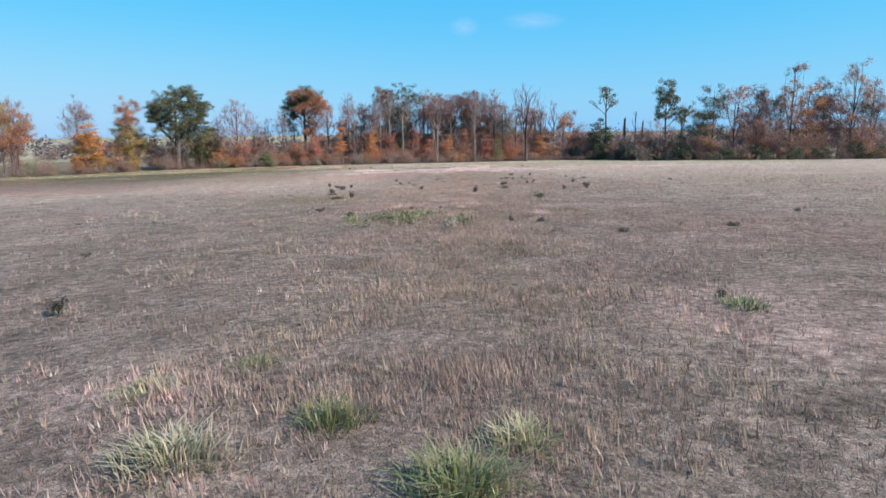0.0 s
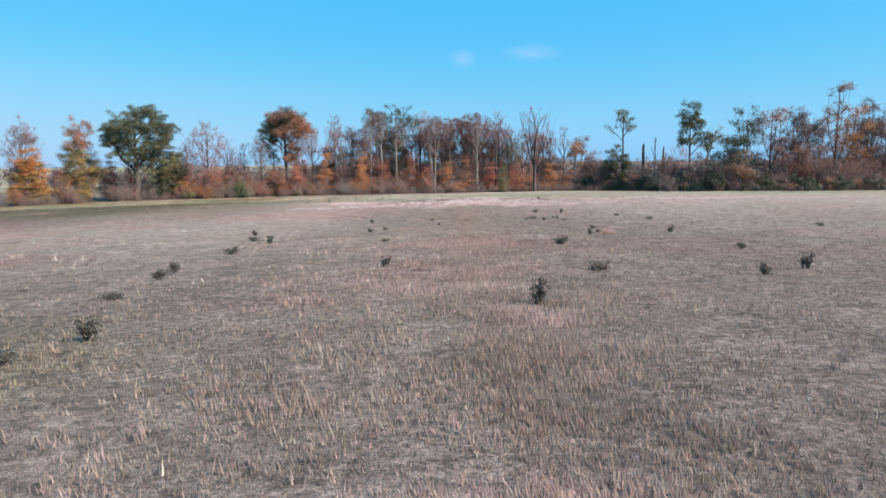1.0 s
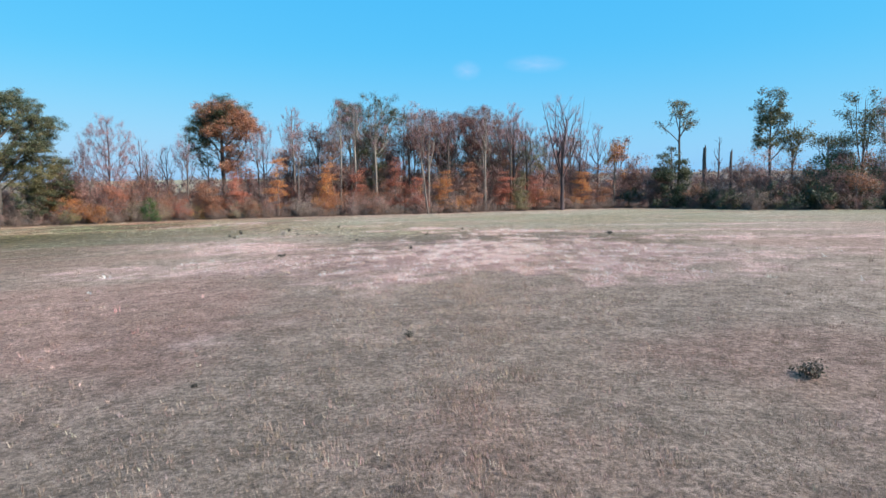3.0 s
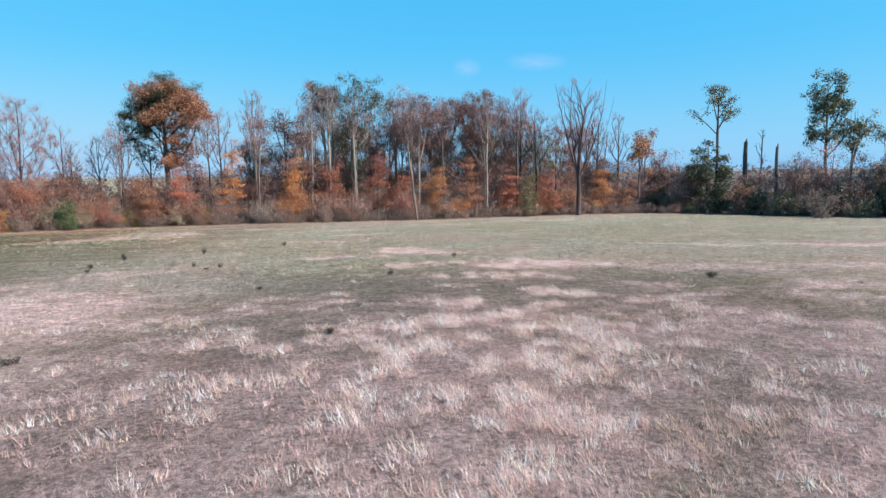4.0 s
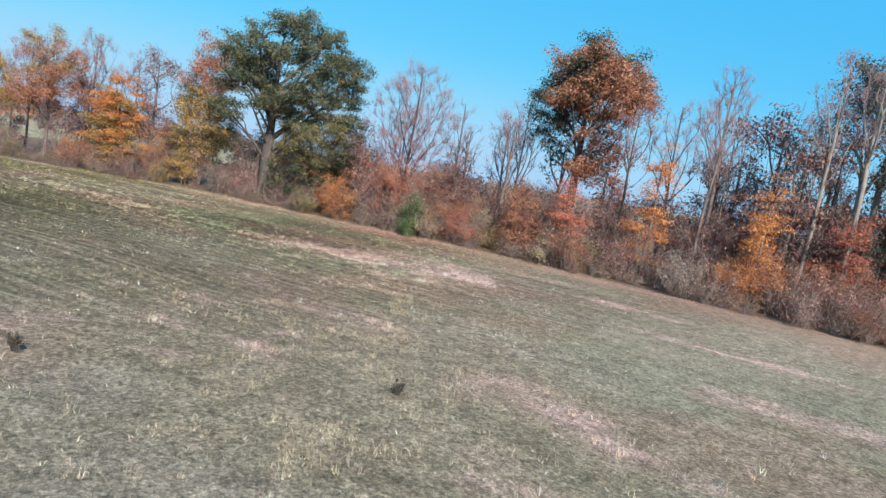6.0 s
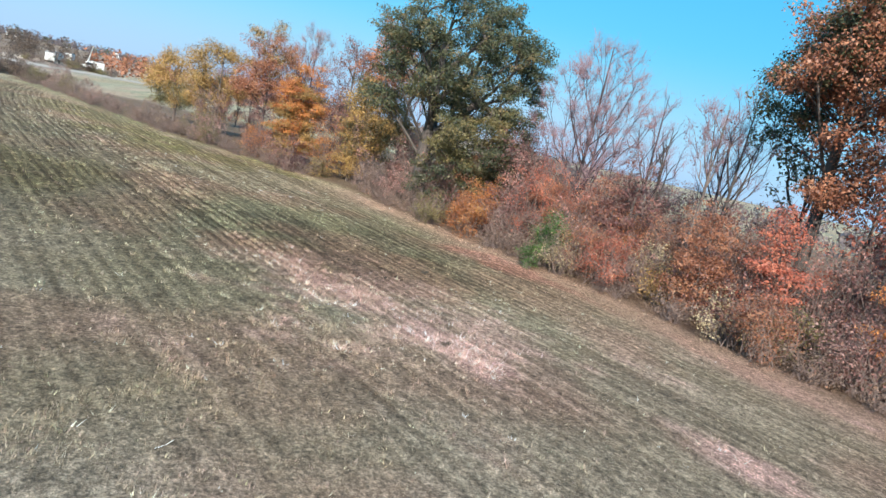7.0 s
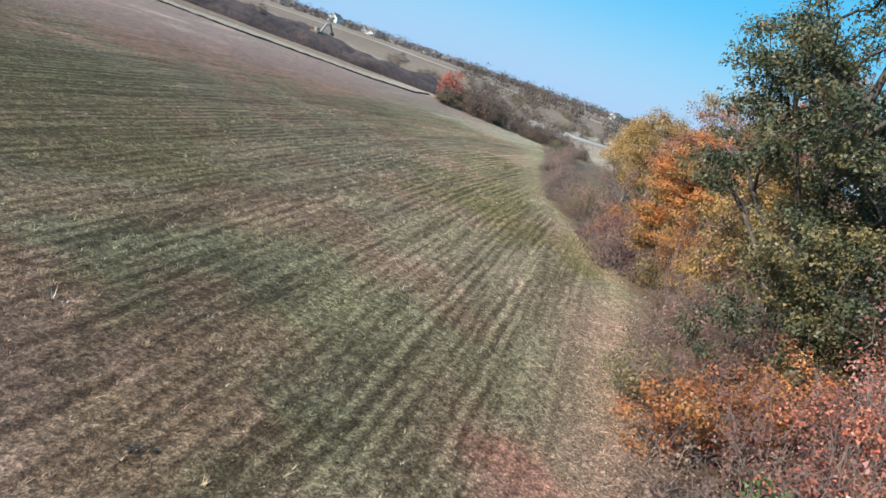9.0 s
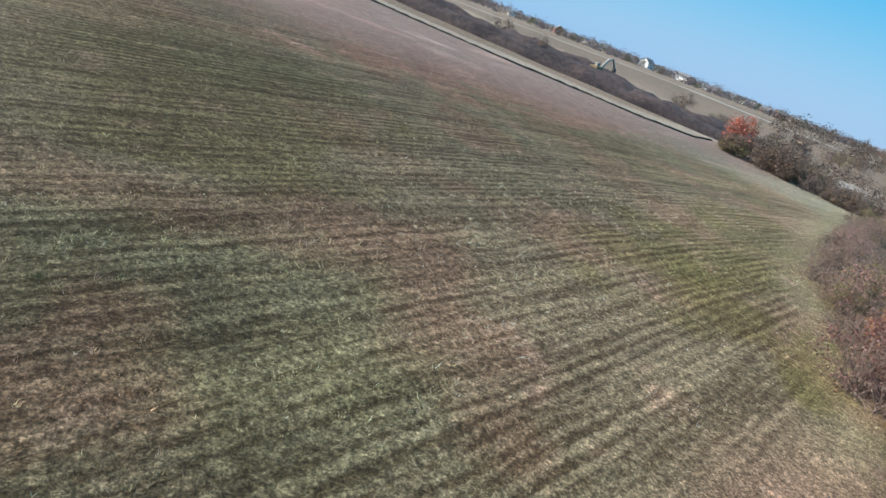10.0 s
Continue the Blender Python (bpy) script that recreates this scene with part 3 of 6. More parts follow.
def grow(r, height, clumps, trunk_r, clear, sway=0.03, limb_drop=0.5, sides=5, trunk_top=0.9, droop=0.0, leaders=()):
    """Trunk, main limbs and branches that reach every clump of the crown; wood grows thicker with what it carries."""
    k = 22
    t = np.linspace(0, 1, k)
    knots = np.cumsum(r.normal(0, sway * height / 6, (7, 2)), 0)
    knots -= knots[0]
    bent = np.column_stack([np.interp(t * 6, range(7), knots[:, c]) for c in range(2)])
    pts = np.column_stack([bent, t * height * trunk_top])
    pts[0, 2] = -0.3
    nodes, parent = [p for p in pts], [-1] + list(range(k - 1))
    chains = [list(range(k))]

    def limb(i, line):
        own = []
        for p in line:
            nodes.append(np.asarray(p, float))
            parent.append(own[-1] if own else i)
            own.append(len(nodes) - 1)
        chains.append([i] + own)

    for at, end, lift in leaders:
        i = int(round(at * (k - 1)))
        u = np.linspace(0, 1, 9)[1:, None]
        end = np.asarray(end, float)
        way = end - nodes[i]
        out = np.array([way[0], way[1], 0.0])
        line = nodes[i] + way * u + np.sin(np.pi * u) * (lift * out + r.normal(0, 0.035 * np.linalg.norm(way), 3))
        limb(i, line)
    axis = np.array([np.interp(clumps[:, 2], pts[:, 2], pts[:, c]) for c in range(2)]).T
    order = np.argsort(np.hypot(*(clumps[:, :2] - axis).T))
    ends, lowest = [], int(clear * (k - 1))
    for c in clumps[order]:
        arr = np.array(nodes[lowest:])
        d = c - arr
        cost = np.linalg.norm(d, axis=1) + 2.2 * np.clip(limb_drop * np.hypot(d[:, 0], d[:, 1]) - d[:, 2], 0, None)
        i = int(np.argmin(cost)) + lowest
        length = np.linalg.norm(c - nodes[i])
        u = np.linspace(0, 1, 4)[1:, None]
        bend = np.array([0, 0, (0.10 - droop) * length])
        limb(i, nodes[i] + (c - nodes[i]) * u + np.sin(np.pi * u) * (bend + r.normal(0, 0.06 * length, 3)))
        ends.append(len(nodes) - 1)
    load = np.zeros(len(nodes))
    load[ends] += 1
    for i in range(len(nodes) - 1, 0, -1):
        if parent[i] >= 0:
            load[parent[i]] += load[i]
    rad = np.maximum(trunk_r * (np.maximum(load, 0.6) / len(clumps)) ** 0.52, 0.012)
    rad[:k] = np.maximum(rad[:k] * 0.9, trunk_r * (1 - 0.85 * t))
    rad[0] *= 1.35
    w = Wood()
    for ch in chains:
        rr = rad[ch]
        if ch[0] != 0:
            rr = rr.copy()
            rr[0] = min(rr[0], rr[1] * 1.15)
            rr[-1] *= 0.7
        big = rr.max()
        w.tube(np.array([nodes[i] for i in ch]), rr, sides if ch[0] == 0 else 6 if big > 0.09 else 4 if big > 0.05 else 3)
    return w


def twigs(w, r, clumps, reach, count, thick=0.012, rise=0.5, sweep=0.0):
    """Fine twigs about each clump, forked once."""
    c = np.repeat(clumps, count, 0)
    d = r.normal(size=c.shape) + (0, 0, rise)
    if sweep:
        way = c - c * (0, 0, 0.72)
        d = d * 0.55 + sweep * way / (np.linalg.norm(way, axis=1)[:, None] + 1e-9)
    d *= (reach * r.uniform(0.5, 1.2, len(c)) / (np.linalg.norm(d, axis=1) + 1e-9))[:, None]
    a = c + r.normal(0, 0.12 * reach, c.shape)
    w.spikes(a - 0.2 * d, a + d, thick)
    side = d * 0.6 + r.normal(0, 0.3 * reach, c.shape)
    w.spikes(a + 0.35 * d, a + 0.35 * d + side, thick * 0.7)


def in_lobes(r, lobes, n, shell=0.45):
    """Points in the outer part of ellipsoid lobes (x, y, z, rx, ry, rz), by their size."""
    lobes = np.array(lobes, float)
    vol = (lobes[:, 3] * lobes[:, 4] * lobes[:, 5]) ** 0.67
    pick = r.choice(len(lobes), n, p=vol / vol.sum())
    d = r.normal(size=(n, 3))
    d /= np.linalg.norm(d, axis=1)[:, None]
    rad = (shell**3 + (1 - shell**3) * r.uniform(size=n)) ** (1 / 3)
    return lobes[pick, :3] + d * rad[:, None] * lobes[pick, 3:]


def cloud(r, clumps, per, spread, flat=0.7):
    """Leaf places about each clump, each with the way that points out of its spray."""
    c = np.repeat(clumps, per, 0)
    d = r.normal(size=c.shape).clip(-1.7, 1.7)
    return np.hstack([c + d * spread * (1, 1, flat), d / (np.linalg.norm(d, axis=1)[:, None] + 1e-9)])


def puffs(r, centres, k, rad, flat=0.75):
    """Clumps gathered round each centre, so that a crown falls into masses with gaps between."""
    c = np.repeat(centres, k, 0)
    return c + r.normal(size=c.shape).clip(-1.5, 1.5) * rad * (1, 1, flat)


def tree(name, x, y, label, category="tree", turn=0.0, sink=0.0):
    ob = new(name)
    ob.matrix_basis = pose(x, y, float(land(x, y)) - sink, 0, 0, turn)
    return tagged(ob, label, category)


def put_copy(ob, x, y, turn, s=1.0, sz=None, lean=0.0):
    return copy_thing(ob, pose(x, y, float(land(x, y)), lean, 0, turn) @ Matrix.Diagonal((s, s, sz or s, 1)))

# ---------------------------------------------------------------- ground: one sheet to the horizon
def spaced(lo, hi, step, far):
    out, d, q = [], step, hi
    while q < far:
        d *= 1.22
        q += d
        out.append(q)
    low, d, q = [], step, lo
    while q > -far:
        d *= 1.22
        q -= d
        low.append(q)
    return np.array(low[::-1] + list(np.arange(lo, hi + 1e-6, step)) + out)


gx, gy = spaced(-90, 22, 0.66, 4200), spaced(-2, 160, 0.66, 4200)
GX, GY = (g.ravel() for g in np.meshgrid(gx, gy))
near_field = smooth(180, 120, np.hypot(GX + 30, GY - 85))
rows_here = (0.65 * smooth(-12, -24, GX) + 0.35 * smooth(-28, -40, GX)) * smooth(62, 88, GY) * smooth(1.0, 5.0, edge_y(GX) - GY) * smooth(-128, -100, GX)
GZ = land(GX, GY) + near_field * (0.10 * (fbm(GX, GY, 1.1, 5) - 0.5) + 0.22 * (fbm(GX, GY, 9, 8) - 0.5))
GZ = GZ + 0.05 * rows_here * (value_noise(row_coord(GX, GY) * 1.1, GX * 0.03, 77) - 0.5)
idx = np.arange(len(gx) * len(gy)).reshape(len(gy), len(gx))
quads = np.stack([idx[:-1, :-1], idx[:-1, 1:], idx[1:, 1:], idx[1:, :-1]], -1).reshape(-1, 4)
me = mesh_of("ground", np.column_stack([GX, GY, GZ]), quads, M_SOIL, soft=True)
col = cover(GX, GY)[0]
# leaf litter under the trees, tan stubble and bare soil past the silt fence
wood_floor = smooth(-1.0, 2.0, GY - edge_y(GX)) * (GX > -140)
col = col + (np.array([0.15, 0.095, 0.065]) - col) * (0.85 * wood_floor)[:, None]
FENCE = [(-30, 19.5), (-48, 28), (-66, 35.2), (-81, 43.3), (-95, 48), (-108, 53.6), (-118, 54.6), (-126, 51)]
FX, FY = np.array(FENCE, float).T
past = smooth(0.2, 1.4, np.interp(GX, FX[::-1], FY[::-1]) - GY) * smooth(-22, -36, GX + 10 * fbm(GX, GY, 8, 92))
far_tone = np.array([0.22, 0.160, 0.118]) * (0.8 + 0.5 * fbm(GX, GY, 60, 91))[:, None]
col = col + (far_tone - col) * past[:, None]
strip = smooth(9, 6, np.interp(GX, FX[::-1], FY[::-1]) - GY) * past
col = col + (np.array([0.40, 0.33, 0.26]) - col) * (0.8 * strip)[:, None]
col = col * (1 - 0.20 * rows_here)[:, None]
# Ground darkened along the dense-grass line: thatch colour and blade shading in one
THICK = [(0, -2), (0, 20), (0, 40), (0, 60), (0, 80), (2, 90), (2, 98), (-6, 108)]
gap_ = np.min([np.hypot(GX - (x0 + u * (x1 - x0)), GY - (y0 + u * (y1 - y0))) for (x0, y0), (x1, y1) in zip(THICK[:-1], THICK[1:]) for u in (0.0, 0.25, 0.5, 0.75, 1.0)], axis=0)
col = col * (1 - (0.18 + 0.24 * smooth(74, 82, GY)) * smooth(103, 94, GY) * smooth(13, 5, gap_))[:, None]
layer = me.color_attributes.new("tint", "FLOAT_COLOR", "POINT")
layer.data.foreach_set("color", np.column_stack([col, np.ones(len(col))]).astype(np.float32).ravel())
for key, values in (("hay", smooth(76, 98, GY - 0.2 * GX) * smooth(3, -1, GY - edge_y(GX)) * (0.55 + 0.35 * smooth(-22, -42, GX))), ("rows", rows_here), ("rowc", row_coord(GX, GY)), ("along", 0.89 * GX + 0.45 * GY)):
    at = me.attributes.new(key, "FLOAT", "POINT")
    at.data.foreach_set("value", values.astype(np.float32))
tagged(new("ground", me), "dry autumn hay meadow with straw and green patches", "ground", kind="structure")


# ---------------------------------------------------------------- grass: tufts of blades, thickest along the camera's line over the field
def ground_z(x, y):
    return land(x, y) + 0.10 * (fbm(x, y, 1.1, 5) - 0.5) + 0.22 * (fbm(x, y, 9, 8) - 0.5)


def tufts(name, line, count, per, core, reach, tall, wide, foot, label, seed, grow=5.0, cap=0.012, keep=None, flop=0.22, contrast=0.34, bright=1.0, pale=0.10, bleach=0.14, vary=0.32, wind=(-0.12, 0.05), lump=0.5, relief=0.35):
    """Tufts scattered about a line, each a small fan of blades with a height and a tone of its own."""
    r = np.random.default_rng(seed)
    line = np.array(line, float)
    cum = np.r_[0, np.cumsum(np.linalg.norm(np.diff(line, axis=0), axis=1))]
    s = r.uniform(0, cum[-1], count)
    px, py = np.interp(s, cum, line[:, 0]), np.interp(s, cum, line[:, 1])
    dist = core * np.tan(r.uniform(0, math.atan(reach / core), count))
    ang = r.uniform(0, 2 * np.pi, count)
    x, y = px + dist * np.cos(ang), py + dist * np.sin(ang)
    thick = fbm(x, y, 0.8, 71, 2)
    ok = (y < edge_y(x) + 0.5) & (r.uniform(size=count) < 0.25 + 1.0 * thick)
    if keep is not None:
        ok &= keep(x, y, r)
    x, y, dist, thick = x[ok], y[ok], dist[ok], thick[ok]
    n = len(x)
    tint, straw, green = cover(x, y)
    clump = smooth(0.34, 0.66, fbm(x, y, lump, 91, 2)) - 0.5
    tint = tint * (bright * np.exp(r.normal(0, contrast, n) + 1.4 * relief * clump - 0.5 * contrast**2))[:, None]
    tint = tint * (1 + r.normal(0, 0.05, (n, 3)))
    light = r.uniform(size=n) < pale + bleach * straw
    tint = np.where(light[:, None], 0.55 * tint + 0.34 * C_STRAW, tint)
    h = tall * np.exp(r.normal(0, vary, n)) * (0.6 + 0.6 * straw + 0.6 * thick) * np.where(light, 1.2, 1.0) * np.exp(1.6 * relief * clump)
    dist = np.repeat(dist, per)
    turn = r.uniform(0, 2 * np.pi, n * per)
    out = np.abs(r.normal(0, foot, n * per))
    bx, by = np.repeat(x, per) + out * np.cos(turn), np.repeat(y, per) + out * np.sin(turn)
    bh = np.repeat(h, per) * r.uniform(0.5, 1.1, n * per)
    drift = np.repeat(r.normal(0, 0.6 * flop, (n, 2)) + wind, per, 0)
    lean = (drift + r.normal(0, flop, (n * per, 2)) + (0.8 * out / (foot + 1e-6))[:, None] * flop * np.column_stack([np.cos(turn), np.sin(turn)])) * bh[:, None]
    wdt = np.minimum(wide * (1 + dist / grow), cap) * r.uniform(0.6, 1.3, n * per)
    yaw = r.uniform(0, np.pi, n * per)
    z = np.repeat(ground_z(x, y), per) - 0.02
    a = np.column_stack([bx - np.cos(yaw) * wdt, by - np.sin(yaw) * wdt, z])
    b = np.column_stack([bx + np.cos(yaw) * wdt, by + np.sin(yaw) * wdt, z])
    c = np.column_stack([bx + lean[:, 0], by + lean[:, 1], z + bh])
    col = np.repeat(tint, per, 0) * r.uniform(0.82, 1.18, n * per)[:, None]
    me = mesh_of(name, np.stack([a, b, c], 1).reshape(-1, 3), np.arange(3 * n * per).reshape(-1, 3), M_BLADE)
    at = me.attributes.new("tint", "FLOAT_COLOR", "FACE")
    at.data.foreach_set("color", np.column_stack([col.clip(0.02, 0.8), np.ones(n * per)]).astype(np.float32).ravel())
    return tagged(new(name, me), label, "grass", kind="stuff")


def in_rows(x, y, r):
    """Keeps most of what lies on the windrows, a little of what lies between."""
    wave = np.sin(2 * np.pi / 0.5 * (row_coord(x, y) + 0.3 * (fbm(x, y, 4, 15) - 0.5)))
    return r.uniform(size=len(x)) < 0.04 + 0.96 * smooth(0.42, 0.75, 0.5 + 0.5 * wave) * (0.4 + 0.9 * fbm(x, y, 1.2, 16))


tufts("grass", [(0, 1.6), (0, 27)], 108000, 5, 2.4, 14, 0.072, 0.0036, 0.020, "short dry mauve-brown meadow grass in tufts", 1, cap=0.005, flop=0.17, pale=0.02, bleach=0.04, vary=0.22, bright=0.90, contrast=0.28, relief=0.18, lump=0.4)
tufts("grass", [(0, 23), (0, 76)], 115000, 5, 3.4, 26, 0.082, 0.0038, 0.030, "dry mauve-brown meadow grass with straw tufts", 4, grow=8.0, cap=0.0065, bright=1.0, flop=0.17, pale=0.02, bleach=0.03, vary=0.2, contrast=0.28, relief=0.16, lump=0.6)
tufts("grass", [(0, 80), (-8, 112), (-26, 128), (-40, 132)], 95000, 4, 5.5, 26, 0.060, 0.0048, 0.03, "mown grass with pale straw tufts", 2, grow=8.0, contrast=0.30, bright=0.98, pale=0.02, lump=0.45, relief=0.7, cap=0.008, keep=lambda x, y, r: (r.uniform(size=len(x)) < smooth(92, 104, y)) & ((x > -27) | in_rows(x, y, r)))
tufts("grass", [(-26, 128), (-50, 118), (-72, 104)], 125000, 4, 10.0, 28, 0.055, 0.009, 0.05, "mown hay lying in rows, green and tan", 3, cap=0.013, flop=0.5, contrast=0.4, bright=1.3, pale=0.07, keep=in_rows, lump=0.32, relief=0.8)
tufts("grass", [(1, 76), (2, 98), (-6, 108), (-14, 118)], 135000, 7, 8.0, 20, 0.062, 0.0034, 0.058, "bleached pinkish straw grass in dense clumps", 5, grow=16.0, cap=0.0048, contrast=0.26, bright=1.02, pale=0.0, flop=0.36, wind=(-0.3, 0.12), lump=0.5, relief=0.6,
      keep=lambda x, y, r: r.uniform(size=len(x)) < smooth(0.2, 0.5, cover(x, y)[1]))
tufts("grass", [(2, 80), (2, 98), (-6, 108), (-14, 116)], 8000, 12, 9.0, 24, 0.075, 0.0036, 0.08, "dark and green clumps between the straw", 8, grow=8.0, cap=0.008, contrast=0.3, bright=0.6, pale=0.0, flop=0.35, lump=0.7, relief=0.3,
      keep=lambda x, y, r: cover(x, y)[1] < 0.6)
tufts("grass", [(-20, 130), (-34, 127)], 22000, 6, 8.0, 12, 0.06, 0.005, 0.06, "matted bleached hay left on the field", 9, grow=12.0, cap=0.007, contrast=0.35, bright=0.66, pale=0.0, flop=0.6, lump=0.5, relief=0.8,
      keep=lambda x, y, r: r.uniform(size=len(x)) < smooth(0.3, 0.7, cover(x, y)[1]))


def off_line(x, y, r):
    """Well away from the camera's line over the field."""
    return (np.abs(x) > 7) | (y > 100)


# ranker tufts, pale or dark, that stand out across the whole field
tufts("rank_grass", [(0, 14), (0, 100)], 14000, 8, 26.0, 60, 0.085, 0.006, 0.10, "ranker pale and grey tufts standing in the meadow", 6, grow=9.0, cap=0.011, flop=0.35, contrast=0.4, pale=0.03, keep=off_line)
tufts("rank_grass", [(-4, 108), (-26, 118), (-66, 92)], 9000, 8, 24.0, 50, 0.075, 0.007, 0.11, "ranker pale and green tufts standing in the mown grass", 7, grow=9.0, cap=0.009, flop=0.45, contrast=0.42, pale=0.0, keep=lambda x, y, r: np.hypot(x + 30, y - 130) > 12)


# ---------------------------------------------------------------- trees
def leafy(name, x, y, h, lobes, count, per, size, mat, trunk_r, clear, label, seed, bark=None, spread=0.38, turn=0.0, shell=0.45, twig=0, more=(), sides=5, sway=0.02, flat=0.7, puff=0.6, each=4,
          leaders=(), limb_drop=0.5, trunk_top=0.9):
    """A tree in leaf: trunk with limbs, and one crown for each kind of leaf."""
    r = np.random.default_rng(seed)
    ob = tree(name, x, y, label, turn=turn)
    sets = [(lobes, count, mat)] + list(more)
    clumps = [puffs(r, in_lobes(r, lb, max(3, n // each), shell), each, puff) for lb, n, _ in sets]
    w = grow(r, h, np.concatenate(clumps), trunk_r, clear, sway=sway, sides=sides, leaders=leaders, limb_drop=limb_drop, trunk_top=trunk_top)
    if twig:
        twigs(w, r, np.concatenate(clumps), spread * 1.6, twig)
    part("trunk", w.mesh("trunk", bark or M_BARK), ob)
    for cl, (_, _, mt) in zip(clumps, sets):
        part("crown", leaves_mesh("crown", cloud(r, cl, per, spread, flat), size, mt, r), ob)
    return ob


def forest_lobes(r, h, w, low=0.5):
    out = [(0, 0, h * (1 + low) / 2, w / 2, w / 2, h * (1 - low) / 2)]
    for _ in range(3):
        a = r.uniform(0, 6.28)
        out.append((math.cos(a) * w * 0.25, math.sin(a) * w * 0.25, h * r.uniform(low + 0.1, 0.92), w * 0.28, w * 0.28, h * 0.10))
    return out


def column_lobes(r, h, w, low):
    """A tall narrow crown, widest below its middle."""
    out = []
    for z in np.arange(low * h, 0.96 * h, 0.09 * h):
        u = (z / h - low) / (1 - low)
        rad = 0.5 * w * (0.55 + 0.6 * math.sin(math.pi * min(1, 0.25 + 0.75 * u))) * r.uniform(0.7, 1.1)
        out.append((r.normal(0, 0.07 * w), r.normal(0, 0.07 * w), z, rad, rad, 0.07 * h))
    return out


def ascending(r, n, h, w, at=(0.4, 0.7), top=(0.72, 0.97), lift=0.16, spread=0.42):
    """Main limbs that leave the trunk between two heights and rise steeply to the crown's edge."""
    out = []
    for q in range(n):
        a = q * 2.4 + r.uniform(-0.4, 0.4)
        u = (q + 0.5) / n
        z = h * (top[0] + (top[1] - top[0]) * u)
        reach = w * spread * (1 - 0.5 * u) * r.uniform(0.8, 1.15)
        out.append((at[0] + (at[1] - at[0]) * u, (math.cos(a) * reach, math.sin(a) * reach, z), lift))
    return out


def forest(name, x, y, h, w, mat, label, seed, low=0.5, count=85, per=70, size=0.13, bark=None, clear=None, trunk_r=None, twig=3, spread=0.42, more=(), puff=0.5, flat=0.8, column=False):
    r = np.random.default_rng(seed)
    return leafy(name, x, y, h, column_lobes(r, h, w, low) if column else forest_lobes(r, h, w, low), count, per, size, mat, trunk_r or 0.011 * h + 0.03, clear if clear is not None else low * 0.85, label, seed, bark,
                 spread, shell=0.35, twig=twig, more=more, puff=puff, flat=flat, each=3, leaders=ascending(r, 5, h, w, (low * 0.9, 0.78), (0.8, 0.97), 0.22, 0.27), limb_drop=1.0)


def bare(name, x, y, h, w, label, seed, low=0.45, count=70, tw=6, mat=None, per=0, size=0.06, bark=None, trunk_r=None, vase=False, sway=0.02):
    """A tree that has shed most of its leaves: upright limbs, forked branches, fine twigs."""
    r = np.random.default_rng(seed)
    ob = tree(name, x, y, label)
    lobes = [(0, 0, h * (1 + low) / 2, w / 2, w / 2, h * (1 - low) / 2)]
    clumps = in_lobes(r, lobes, int(count * 1.5), 0.2)
    up = ((clumps[:, 2] - low * h) / (h - low * h)).clip(0, 1)
    clumps[:, :2] *= ((0.15 + 0.95 * up) if vase else (0.55 + 0.5 * np.sin(np.pi * up**0.8)))[:, None]
    lead = ascending(r, 7, h, w, (low * 0.75, low + 0.12), (0.84, 1.0), 0.10, 0.6) if vase else ascending(r, 3 if w < 3 else 6, h, w, (low * 0.9, 0.74), (0.58, 0.97), 0.10, 0.44)
    w_ = grow(r, h, clumps, trunk_r or 0.008 * h + 0.045, low * 0.75, sway=sway, limb_drop=1.9 if vase else 1.4, trunk_top=low + 0.16 if vase else 0.93, leaders=lead)
    part("trunk", w_.mesh("trunk", bark or M_LIMB), ob)
    if tw < 4:
        return ob
    fine = Wood()
    twigs(fine, r, clumps, 0.03 * w + 0.6, tw + 3, 0.010, rise=0.8, sweep=0.9)
    part("branchwork", fine.mesh("branchwork", M_MAUVE), ob, "fine mauve branchwork")
    if per:
        part("crown", leaves_mesh("crown", cloud(r, clumps, per, 0.4), size, mat, r), ob, "few remaining leaves")
    return ob


# the great oak that stands in front of the hedge line
ro = np.random.default_rng(211)
oak_limbs = [(0.2 + 0.03 * q, (math.cos(q * 2.3) * 4.3, math.sin(q * 2.3) * 4.3, 6.4 + 0.62 * q), 0.05) for q in range(9)] + [(0.55 + 0.05 * q, (math.cos(q * 2.1 + 1) * 3.2, math.sin(q * 2.1 + 1) * 3.2, 12.6 + 0.5 * q), 0.15) for q in range(6)]
oak_plates = [(math.cos(q * 2.3) * ro.uniform(3.6, 5.4), 0.8 + math.sin(q * 2.3) * ro.uniform(3.4, 5.4), 6.6 + 0.62 * q, 2.1, 2.1, 0.55) for q in range(9)]
leafy("oak_tree", -60, 135.6, 17.0,
      [(0.2, 0.8, 12.2, 6.0, 6.2, 4.2), (0.2, 1.0, 12.6, 6.4, 6.6, 3.6), (0.4, 0.6, 14.6, 4.8, 5.2, 2.7), (1.4, 5.2, 11.8, 2.8, 2.7, 1.8), (0.8, 6.4, 9.6, 2.2, 2.2, 0.8), (-1.0, -3.4, 11.4, 2.6, 2.4, 1.8), (1.2, 3.4, 8.2, 1.8, 1.8, 0.8)] + oak_plates,
      740, 105, 0.086, M_OAK, 0.62, 0.3, "broad oak with dark green and bronze foliage", 11, M_BARK_DARK, spread=0.40, shell=0.70, twig=3, sides=10, flat=0.5, puff=0.72, each=7, leaders=oak_limbs, trunk_top=0.86)
